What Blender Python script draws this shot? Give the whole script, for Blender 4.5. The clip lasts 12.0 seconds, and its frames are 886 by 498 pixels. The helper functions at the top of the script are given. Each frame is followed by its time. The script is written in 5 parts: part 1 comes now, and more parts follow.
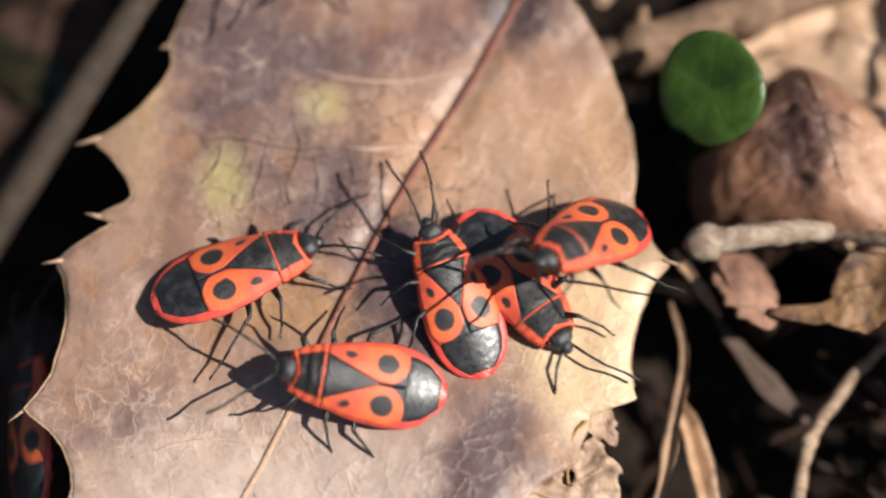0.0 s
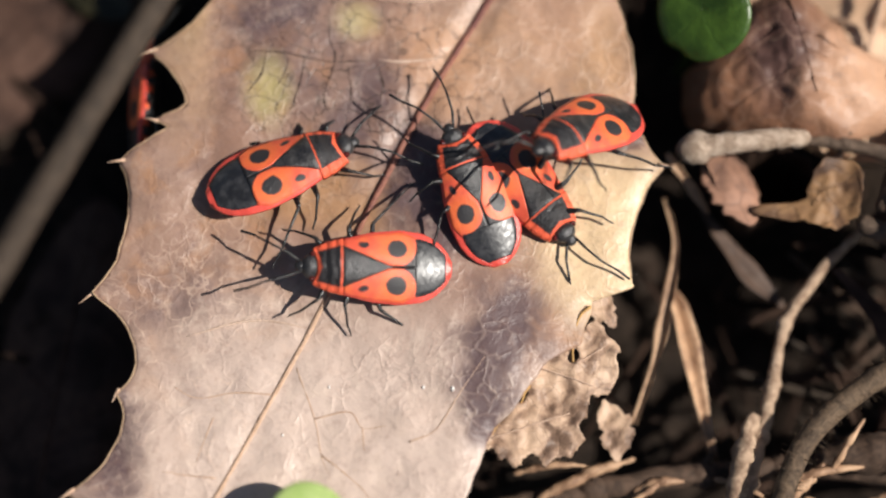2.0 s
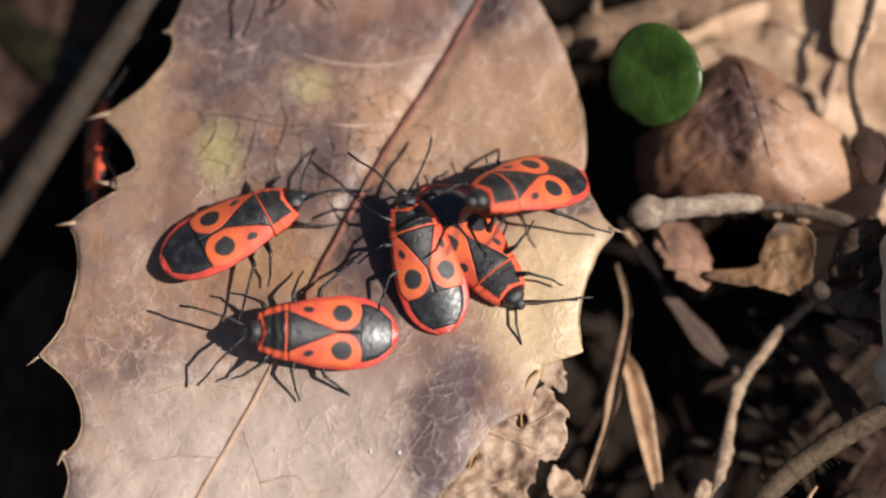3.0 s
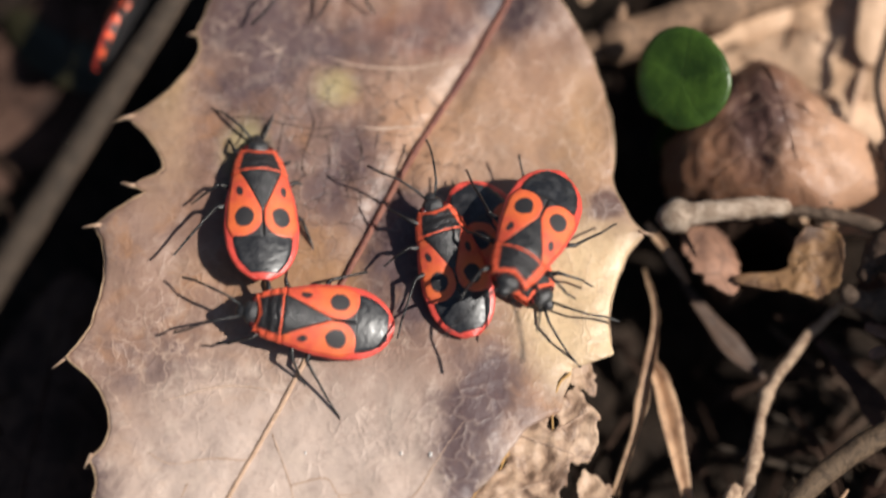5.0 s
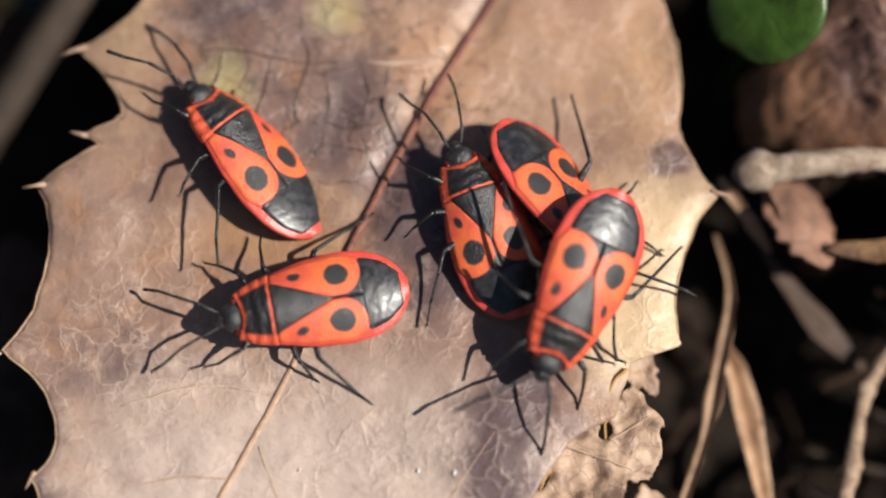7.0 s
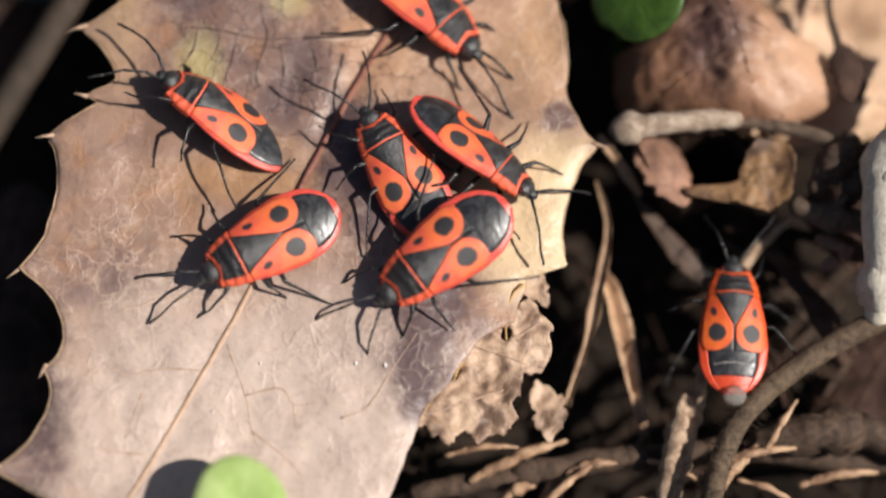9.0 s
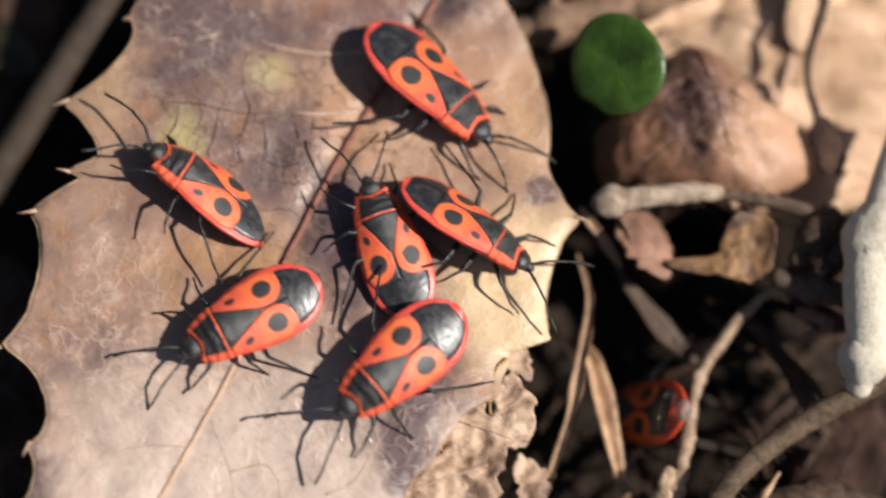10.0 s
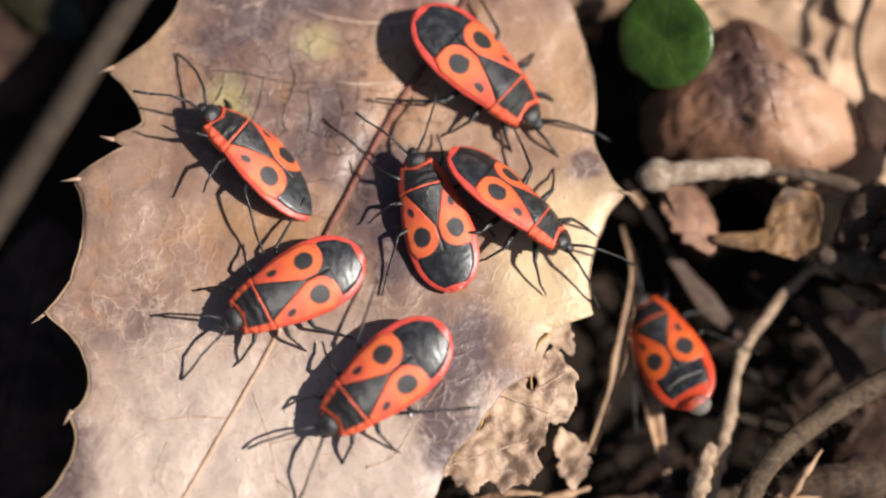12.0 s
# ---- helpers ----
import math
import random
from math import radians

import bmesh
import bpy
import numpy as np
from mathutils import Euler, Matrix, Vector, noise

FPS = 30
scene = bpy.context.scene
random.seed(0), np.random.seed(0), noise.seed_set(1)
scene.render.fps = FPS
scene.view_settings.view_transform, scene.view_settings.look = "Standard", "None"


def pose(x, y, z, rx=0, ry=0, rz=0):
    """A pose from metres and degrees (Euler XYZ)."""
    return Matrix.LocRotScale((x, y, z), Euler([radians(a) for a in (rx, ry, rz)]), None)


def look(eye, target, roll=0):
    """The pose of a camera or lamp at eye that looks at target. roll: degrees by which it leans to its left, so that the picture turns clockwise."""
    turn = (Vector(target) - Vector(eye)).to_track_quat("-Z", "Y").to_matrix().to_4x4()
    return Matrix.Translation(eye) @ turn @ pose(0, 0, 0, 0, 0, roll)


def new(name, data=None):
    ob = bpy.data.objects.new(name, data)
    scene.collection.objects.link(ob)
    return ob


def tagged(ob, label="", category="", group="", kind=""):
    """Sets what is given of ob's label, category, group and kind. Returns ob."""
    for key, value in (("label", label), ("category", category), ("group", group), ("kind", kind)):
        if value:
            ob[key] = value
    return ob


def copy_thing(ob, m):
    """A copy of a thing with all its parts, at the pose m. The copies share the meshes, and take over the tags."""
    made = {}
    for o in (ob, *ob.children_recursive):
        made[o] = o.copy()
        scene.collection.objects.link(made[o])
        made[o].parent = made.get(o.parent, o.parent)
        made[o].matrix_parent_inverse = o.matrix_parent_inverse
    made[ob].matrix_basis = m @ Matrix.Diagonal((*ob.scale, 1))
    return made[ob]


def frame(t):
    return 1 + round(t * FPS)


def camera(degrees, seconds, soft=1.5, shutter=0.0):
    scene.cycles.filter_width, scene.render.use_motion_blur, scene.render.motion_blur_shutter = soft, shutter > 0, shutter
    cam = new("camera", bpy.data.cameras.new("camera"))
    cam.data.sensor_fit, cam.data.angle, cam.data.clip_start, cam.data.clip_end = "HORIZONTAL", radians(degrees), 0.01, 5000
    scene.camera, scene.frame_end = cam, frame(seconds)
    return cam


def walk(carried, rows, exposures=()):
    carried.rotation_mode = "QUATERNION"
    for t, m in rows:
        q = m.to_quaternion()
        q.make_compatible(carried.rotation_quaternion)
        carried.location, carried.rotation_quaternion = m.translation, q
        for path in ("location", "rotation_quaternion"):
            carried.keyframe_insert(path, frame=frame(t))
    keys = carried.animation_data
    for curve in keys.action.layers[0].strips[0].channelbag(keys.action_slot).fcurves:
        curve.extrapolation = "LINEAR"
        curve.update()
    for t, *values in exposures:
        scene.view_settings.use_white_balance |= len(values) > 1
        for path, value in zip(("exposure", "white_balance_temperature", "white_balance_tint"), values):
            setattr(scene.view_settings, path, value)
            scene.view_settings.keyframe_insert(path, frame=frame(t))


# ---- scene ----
MM = 0.001  # all sizes below are written in millimetres

# ---- camera: hand-held close-up, seconds, eye in mm, turn in degrees ----
cam = camera(20, 12.0, soft=2.25, shutter=0.5)
PATH = [
    (0, 5.94, -30.78, 131.20, 17.92, 0.63, -0.61),
    (0.2, 6.11, -32.92, 139.49, 17.78, 0.32, -0.53),
    (0.5, 5.97, -34.38, 148.99, 17.33, 0.19, -0.87),
    (0.8, 5.23, -31.81, 148.16, 16.22, -0.58, -1.72),
    (1, 3.83, -32.03, 149.56, 15.58, -0.70, -1.07),
    (1.2, 4.31, -35.55, 148.27, 17.01, 0.05, -1.18),
    (1.5, 5.14, -40.26, 146.83, 18.48, 1.07, -0.22),
    (1.8, 3.11, -34.06, 148.39, 15.79, 0.22, -0.72),
    (2, 2.58, -31.20, 149.39, 13.81, -0.30, -0.43),
    (2.2, 3.84, -32.45, 149.30, 14.56, 0.40, -0.67),
    (2.5, 7.36, -35.85, 148.03, 17.42, 0.45, -0.18),
    (2.8, 7.22, -33.04, 147.16, 16.21, 0.42, -0.45),
    (3, 8.07, -33.41, 148.25, 16.16, 0.51, -0.03),
    (3.2, 5.80, -33.04, 148.07, 16.29, -0.19, -0.38),
    (4.8, 4.57, -33.72, 146.72, 16.48, -0.10, -0.10),
    (5, 2.21, -37.32, 146.16, 17.84, -0.96, -0.39),
    (5.2, -0.29, -37.85, 145.86, 17.77, -1.85, -0.66),
    (5.5, -0.11, -34.98, 146.72, 16.84, -2.15, -0.94),
    (5.8, 0.66, -33.19, 135.13, 17.83, -2.13, -0.81),
    (6, 2.16, -26.55, 127.81, 15.91, -1.75, -0.75),
    (6.2, 2.83, -28.07, 119.51, 17.98, -1.07, -0.49),
    (6.4, -1.54, -30.64, 117.64, 18.97, -1.98, -0.45),
    (6.5, -3.47, -28.60, 118.24, 17.55, -2.51, -0.81),
    (6.6, -3.45, -26.60, 118.60, 16.51, -2.21, -0.73),
    (6.8, -1.04, -25.38, 119.19, 15.50, -1.39, -0.67),
    (7, 1.95, -23.43, 119.48, 14.71, -0.72, -0.41),
    (7.2, 1.46, -25.65, 119.25, 15.21, -2.17, -1.08),
    (8.8, -0.22, -38.62, 146.53, 16.61, -3.29, -0.97),
    (9, 0.44, -37.86, 146.44, 15.99, -2.62, -0.79),
    (9.2, 2.08, -35.96, 147.05, 15.29, -2.42, -0.75),
    (9.5, 0.91, -31.55, 148.29, 14.71, -2.61, -0.97),
    (9.8, -1.40, -35.76, 147.42, 16.42, -4.10, -1.28),
    (10, -2.13, -35.32, 147.21, 16.73, -3.85, -1.35),
    (10.2, -3.98, -35.84, 146.44, 17.39, -4.28, -1.83),
    (10.5, -3.89, -33.87, 147.53, 17.32, -3.72, -1.29),
    (10.8, -2.12, -34.85, 147.61, 17.81, -2.72, -0.81),
    (11, -0.39, -31.57, 148.46, 16.21, -2.10, -0.62),
    (11.2, -2.28, -36.47, 147.04, 18.11, -3.33, -1.25),
    (11.5, -4.72, -41.39, 144.85, 19.30, -4.11, -1.04),
    (11.8, -1.23, -35.57, 146.08, 16.43, -2.68, -0.38),
    (12, -1.30, -31.26, 147.86, 14.53, -2.82, -0.25),
]
walk(cam, [(t, pose(x * MM, y * MM, z * MM, rx, ry, rz)) for t, x, y, z, rx, ry, rz in PATH], [(0.0, 0.31), (0.6, 0.23), (2.2, 0.23), (2.5, 0.06), (3.0, 0.03), (5.0, 0.11), (7.0, 0.12), (9.0, 0.19), (10.5, 0.23), (12.0, 0.29)])

# ---- light: low clear sun from the side, blue sky ----
SUN_HEADING, SUN_HEIGHT = -8.0, 47.0  # degrees: from +x towards +y, above the ground
world = bpy.data.worlds.new("sky")
scene.world = world
world.use_nodes = True
wn = world.node_tree.nodes
sky = wn.new("ShaderNodeTexSky")
sky.sky_type = "NISHITA"
sky.sun_disc = False
sky.sun_elevation = radians(SUN_HEIGHT)
sky.sun_rotation = radians(90 - SUN_HEADING)
world.node_tree.links.new(sky.outputs[0], wn["Background"].inputs[0])
wn["Background"].inputs[1].default_value = 0.043
sun = new("sun", bpy.data.lights.new("sun", "SUN"))
sun.data.energy = 5.0
sun.data.angle = radians(0.6)
sun.data.color = (1.0, 0.95, 0.88)
SUN_DIR = Vector((math.cos(radians(SUN_HEIGHT)) * math.cos(radians(SUN_HEADING)), math.cos(radians(SUN_HEIGHT)) * math.sin(radians(SUN_HEADING)), math.sin(radians(SUN_HEIGHT))))
sun.matrix_world = look(SUN_DIR * 2.0, (0, 0, 0))


# ---- material helpers ----
class Mat:
    """A node material; positions are the object's own, in millimetres."""

    def __init__(self, name, rough=0.6, coat=0.0, metal=0.0, spec=0.5, about=(0.0, 0.0)):
        self.m = bpy.data.materials.new(name)
        self.m.use_nodes = True
        self.nt = self.m.node_tree
        self.b = self.nt.nodes["Principled BSDF"]
        self.b.inputs["Roughness"].default_value = rough
        self.b.inputs["Metallic"].default_value = metal
        self.b.inputs["Specular IOR Level"].default_value = spec
        self.b.inputs["Coat Weight"].default_value = coat
        self.b.inputs["Coat Roughness"].default_value = 0.42
        tc = self.n("ShaderNodeTexCoord")
        sc = self.n("ShaderNodeVectorMath")
        sc.operation = "MULTIPLY_ADD"
        sc.inputs[1].default_value = (1000.0, 1000.0, 1000.0)
        sc.inputs[2].default_value = (*about, 0.0)
        self.nt.links.new(tc.outputs["Object"], sc.inputs[0])
        self.p = sc.outputs[0]
        sp = self.n("ShaderNodeSeparateXYZ")
        self.nt.links.new(self.p, sp.inputs[0])
        self.x, self.y, self.z = sp.outputs

    def n(self, kind):
        return self.nt.nodes.new(kind)

    def put(self, socket, v):
        if isinstance(v, (int, float)):
            socket.default_value = v
        elif isinstance(v, tuple):
            socket.default_value = (*v, 1.0) if len(v) == 3 and socket.type == "RGBA" else v
        else:
            self.nt.links.new(v, socket)

    def math(self, op, a, b=0.0, c=0.0, clamp=False):
        k = self.n("ShaderNodeMath")
        k.operation = op
        k.use_clamp = clamp
        for s, v in zip(k.inputs, (a, b, c)):
            self.put(s, v)
        return k.outputs[0]

    def noise(self, scale, detail=4.0, rough=0.55, at=None, warp=0.0):
        k = self.n("ShaderNodeTexNoise")
        self.nt.links.new(at or self.p, k.inputs["Vector"])
        k.inputs["Scale"].default_value = scale
        k.inputs["Detail"].default_value = detail
        k.inputs["Roughness"].default_value = rough
        k.inputs["Distortion"].default_value = warp
        return k.outputs[0]

    def moved(self, amount, scale):
        """The position, shaken by noise."""
        k = self.n("ShaderNodeTexNoise")
        self.nt.links.new(self.p, k.inputs["Vector"])
        k.inputs["Scale"].default_value = scale
        k.inputs["Detail"].default_value = 3.0
        a = self.n("ShaderNodeVectorMath")
        a.operation = "MULTIPLY_ADD"
        self.nt.links.new(k.outputs[1], a.inputs[0])
        a.inputs[1].default_value = (amount, amount, amount)
        c = self.n("ShaderNodeVectorMath")
        c.operation = "SUBTRACT"
        self.nt.links.new(self.p, c.inputs[0])
        c.inputs[1].default_value = (amount * 0.5, amount * 0.5, amount * 0.5)
        self.nt.links.new(c.outputs[0], a.inputs[2])
        return a.outputs[0]

    def edge(self, scale, at=None):
        k = self.n("ShaderNodeTexVoronoi")
        k.feature = "DISTANCE_TO_EDGE"
        self.nt.links.new(at or self.p, k.inputs["Vector"])
        k.inputs["Scale"].default_value = scale
        return k.outputs["Distance"]

    def step(self, v, lo, hi):
        """0 below lo, 1 above hi (or the other way round where lo > hi)."""
        k = self.n("ShaderNodeMapRange")
        k.interpolation_type = "SMOOTHSTEP"
        self.put(k.inputs[0], v)
        if lo < hi:
            k.inputs[1].default_value, k.inputs[2].default_value, k.inputs[3].default_value, k.inputs[4].default_value = lo, hi, 0.0, 1.0
        else:
            k.inputs[1].default_value, k.inputs[2].default_value, k.inputs[3].default_value, k.inputs[4].default_value = hi, lo, 1.0, 0.0
        return k.outputs[0]

    def mix(self, f, a, b, kind="MIX"):
        k = self.n("ShaderNodeMix")
        k.data_type = "RGBA"
        k.blend_type = kind
        k.clamp_factor = True
        self.put(k.inputs[0], f)
        self.put(k.inputs[6], a)
        self.put(k.inputs[7], b)
        return k.outputs[2]

    def spot(self, cx, cy, rx, ry, soft, at=None):
        """A round patch about (cx, cy): 1 inside, 0 outside."""
        if at is None:
            x, y = self.x, self.y
        else:
            sp = self.n("ShaderNodeSeparateXYZ")
            self.nt.links.new(at, sp.inputs[0])
            x, y = sp.outputs[0], sp.outputs[1]
        dx = self.math("DIVIDE", self.math("SUBTRACT", x, cx), rx)
        dy = self.math("DIVIDE", self.math("SUBTRACT", y, cy), ry)
        d = self.math("SQRT", self.math("ADD", self.math("MULTIPLY", dx, dx), self.math("MULTIPLY", dy, dy)))
        return self.step(d, 1.0 + soft, 1.0 - soft)

    def finish(self, colour, bump=None, strength=0.3, depth=0.05, rough=None):
        self.put(self.b.inputs["Base Color"], colour)
        if rough is not None:
            self.put(self.b.inputs["Roughness"], rough)
        if bump is not None:
            k = self.n("ShaderNodeBump")
            k.inputs["Strength"].default_value = strength
            k.inputs["Distance"].default_value = depth * MM
            self.put(k.inputs["Height"], bump)
            self.nt.links.new(k.outputs[0], self.b.inputs["Normal"])
        return self.m


def dead_leaf_material(name, pale, mid, dark, seed_scale=0.12, rough=0.55, crack=0.45, spec=0.3, net_share=0.35):
    m = Mat(name, rough, spec=spec)
    big = m.noise(seed_scale, 5.0, 0.6, warp=0.6)
    small = m.noise(1.1, 5.0, 0.6)
    c = m.mix(m.step(big, 0.38, 0.62), mid, pale)
    c = m.mix(m.math("MULTIPLY", m.step(big, 0.5, 0.3), 0.8), c, dark)
    c = m.mix(m.math("MULTIPLY", m.step(small, 0.5, 0.7), 0.35), c, dark)
    net = m.step(m.edge(crack, m.moved(0.8, 0.7)), 0.05, 0.0)
    c = m.mix(m.math("MULTIPLY", net, net_share), c, dark)
    return m.finish(c, m.math("ADD", small, m.math("MULTIPLY", net, -0.4)), 0.5, 0.12)


def main_leaf_material():
    m = Mat("brown_leaf", 0.5, spec=0.45, about=(2.0, 8.0))
    warp = m.moved(4.5, 0.2)
    big = m.noise(0.11, 5.0, 0.6, warp=0.8)
    mid = m.noise(0.42, 6.0, 0.66, warp=0.4)
    small = m.noise(2.2, 5.0, 0.65)
    tan, pink, ochre, purple = (0.255, 0.145, 0.101), (0.325, 0.205, 0.152), (0.385, 0.192, 0.092), (0.115, 0.073, 0.072)
    c = m.mix(m.step(big, 0.35, 0.65), tan, pink)
    c = m.mix(m.math("MULTIPLY", m.step(m.noise(0.17, 4.0, 0.6, warp=1.2), 0.5, 0.68), 0.65), c, ochre)
    c = m.mix(m.math("MULTIPLY", m.step(m.noise(0.33, 6.0, 0.7, warp=1.5), 0.5, 0.7), 0.45), c, (0.185, 0.112, 0.095))
    # bleached lower half, yellow-tan margin by the broad corner, rusty middle
    c = m.mix(m.math("MULTIPLY", m.spot(-4.0, -7.0, 13.0, 9.5, 0.55, warp), 0.8), c, (0.645, 0.51, 0.43))
    c = m.mix(m.math("MULTIPLY", m.spot(14.0, 6.2, 4.8, 5.2, 0.4, m.moved(2.5, 0.3)), 0.92), c, (0.72, 0.52, 0.31))
    c = m.mix(m.math("MULTIPLY", m.spot(-4.0, 8.5, 5.0, 2.0, 0.6, warp), 0.6), c, (0.46, 0.255, 0.12))
    c = m.mix(m.math("MULTIPLY", m.spot(8.0, 17.5, 6.0, 5.0, 0.6, warp), 0.6), c, (0.50, 0.315, 0.205))
    c = m.mix(m.math("MULTIPLY", m.spot(-12.5, 20.0, 2.0, 6.0, 0.6, warp), 0.5), c, (0.55, 0.36, 0.22))
    # peach tints beside the midrib and along the sunny margin, wine red towards the stalk
    for cx, cy, rx, ry, k, tint in ((3.0, 17.4, 3.4, 2.6, 0.55, (0.50, 0.265, 0.14)), (13.4, 17.2, 2.2, 4.6, 0.55, (0.57, 0.33, 0.165)), (-12.4, 22.2, 1.6, 3.0, 0.6, (0.52, 0.34, 0.17)), (3.6, 24.3, 4.4, 1.5, 0.6, (0.255, 0.118, 0.092)), (-6.4, 26.4, 5.2, 2.6, 0.6, (0.15, 0.078, 0.066)), (10.6, 21.0, 2.0, 2.4, 0.4, (0.46, 0.25, 0.15))):
        c = m.mix(m.math("MULTIPLY", m.spot(cx, cy, rx, ry, 0.65, warp), k), c, tint)
    # purplish stains; dark patches beside the midrib and at its stalk end
    stains = None
    for cx, cy, rx, ry, k in ((-6.6, 24.0, 3.8, 5.2, 1.0), (-2.5, 23.2, 4.4, 1.8, 0.8), (-4.5, 18.0, 5.0, 4.4, 0.58), (-1.0, 14.5, 3.0, 4.6, 0.78), (2.3, 10.5, 2.2, 4.0, 1.0), (3.4, 6.5, 1.6, 3.0, 0.8), (7.3, 0.0, 2.6, 3.4, 0.95), (6.4, -3.6, 2.0, 3.0, 0.9), (4.5, 24.5, 5.0, 1.2, 0.6), (9.2, 26.9, 2.6, 3.2, 1.0), (-16.4, -6.2, 1.7, 4.2, 0.85), (-12.5, 3.0, 4.0, 2.0, 0.5), (-10.0, -2.5, 2.5, 2.5, 0.25), (11.5, 15.0, 3.0, 2.0, 0.3), (-11.0, 13.0, 2.5, 3.0, 0.3)):
        p = m.math("MULTIPLY", m.spot(cx, cy, rx, ry, 0.75, warp), k)
        stains = p if stains is None else m.math("MAXIMUM", stains, p)
    ragged = m.step(m.math("ADD", m.math("MULTIPLY", mid, 1.1), m.math("MULTIPLY", stains, 0.5)), 0.5, 1.0)
    c = m.mix(m.math("MULTIPLY", ragged, m.math("ADD", stains, 0.22, clamp=True)), c, purple)
    c = m.mix(m.math("MULTIPLY", m.spot(15.0, 12.6, 1.15, 0.9, 0.35, m.moved(0.9, 0.9)), 0.85), c, (0.10, 0.055, 0.05))
    c = m.mix(m.math("MULTIPLY", m.spot(9.7, 28.0, 2.4, 3.0, 0.7, warp), 0.8), c, (0.062, 0.040, 0.043))
    # last green left in the blade
    c = m.mix(m.math("MULTIPLY", m.spot(-1.6, 20.4, 1.2, 1.0, 0.7, m.moved(0.9, 0.6)), 0.5), c, (0.46, 0.40, 0.17))
    c = m.mix(m.math("MULTIPLY", m.spot(-7.2, 15.8, 1.2, 1.9, 0.7, m.moved(1.2, 0.6)), 0.55), c, (0.45, 0.40, 0.15))
    # sparse cracks and the faint fine net of veins
    crack = m.step(m.edge(0.62, m.moved(2.9, 0.45)), 0.036, 0.006)
    crackmask = m.math("MULTIPLY", crack, m.math("ADD", m.math("MULTIPLY", m.step(m.noise(0.13, 3.0), 0.54, 0.68), 0.25), m.math("MULTIPLY", m.spot(-1.5, 17.0, 7.5, 7.0, 0.6), m.step(m.noise(0.3, 3.0), 0.25, 0.5)), clamp=True))
    c = m.mix(m.math("MULTIPLY", crackmask, 0.75), c, (0.045, 0.027, 0.022))
    net = m.step(m.edge(0.8, m.moved(1.8, 0.6)), 0.09, 0.0)
    netmask = m.math("MULTIPLY", net, m.step(m.noise(0.25, 3.0), 0.42, 0.6))
    c = m.mix(m.math("MULTIPLY", netmask, 0.15), c, (0.66, 0.49, 0.39))
    c = m.mix(m.math("MULTIPLY", m.step(small, 0.5, 0.68), 0.24), c, (0.20, 0.11, 0.085))
    c = m.mix(m.math("MULTIPLY", m.step(m.noise(0.75, 5.0, 0.65), 0.53, 0.66), m.math("ADD", 0.12, m.math("MULTIPLY", m.spot(-2.0, -5.0, 14.0, 10.0, 0.6), 0.28))), c, (0.66, 0.52, 0.42))
    c = m.mix(m.math("MULTIPLY", m.step(m.noise(6.0, 2.0), 0.68, 0.76), 0.35), c, (0.10, 0.07, 0.06))
    feather = m.math("MULTIPLY", m.step(m.edge(0.55, m.moved(2.6, 0.6)), 0.05, 0.0), m.step(m.noise(0.5, 3.0), 0.4, 0.6))
    where = m.math("ADD", m.spot(8.5, 18.0, 6.5, 8.0, 0.6), m.math("ADD", m.spot(-12.0, 0.0, 5.0, 9.0, 0.6), m.spot(-7.0, 25.0, 5.5, 4.5, 0.6)), clamp=True)
    c = m.mix(m.math("MULTIPLY", m.math("MULTIPLY", feather, where), 0.42), c, (0.66, 0.48, 0.37))
    pale = m.math("MULTIPLY", m.step(m.noise(1.3, 6.0, 0.7, warp=2.0), 0.56, 0.68), m.spot(-8.0, 19.0, 6.0, 8.0, 0.6))
    c = m.mix(m.math("MULTIPLY", pale, 0.22), c, (0.50, 0.37, 0.30))
    puff = m.step(m.edge(0.8, m.moved(1.8, 0.6)), 0.0, 0.3)
    h = m.math("ADD", m.math("ADD", m.math("MULTIPLY", netmask, 0.3), m.math("MULTIPLY", m.math("MULTIPLY", puff, m.step(m.noise(0.2, 2.0), 0.35, 0.65)), -0.32)), m.math("MULTIPLY", crackmask, -0.5))
    h = m.math("ADD", h, m.math("ADD", m.math("MULTIPLY", mid, 2.6), m.math("MULTIPLY", small, 0.5)))
    rough = m.math("ADD", m.math("MULTIPLY", mid, 0.45), 0.2)
    return m.finish(c, h, 0.36, 0.17, rough)


def mound_leaf_material():
    """Brown leaf, a little glossy: dark in the middle, a pinkish tan highlight painted on the sunny side."""
    m = Mat("ridged_brown_leaf", 0.5, spec=0.3)
    warp = m.moved(3.0, 0.35)
    big = m.noise(0.22, 5.0, 0.6, warp=0.8)
    small = m.noise(1.4, 5.0, 0.65)
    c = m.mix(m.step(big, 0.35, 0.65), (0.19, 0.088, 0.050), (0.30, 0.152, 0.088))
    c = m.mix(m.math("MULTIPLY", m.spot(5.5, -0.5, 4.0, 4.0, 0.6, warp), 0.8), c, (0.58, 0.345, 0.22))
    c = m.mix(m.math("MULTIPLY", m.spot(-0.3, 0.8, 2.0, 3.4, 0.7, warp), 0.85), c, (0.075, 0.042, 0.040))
    c = m.mix(m.math("MULTIPLY", m.step(small, 0.52, 0.72), 0.4), c, (0.09, 0.05, 0.042))
    c = m.mix(m.math("MULTIPLY", m.step(m.edge(0.5, m.moved(1.4, 0.5)), 0.04, 0.0), 0.35), c, (0.40, 0.26, 0.19))
    return m.finish(c, m.math("ADD", m.math("MULTIPLY", m.noise(0.5, 5.0), 2.0), small), 0.5, 0.18, m.math("ADD", m.math("MULTIPLY", small, 0.5), 0.2))


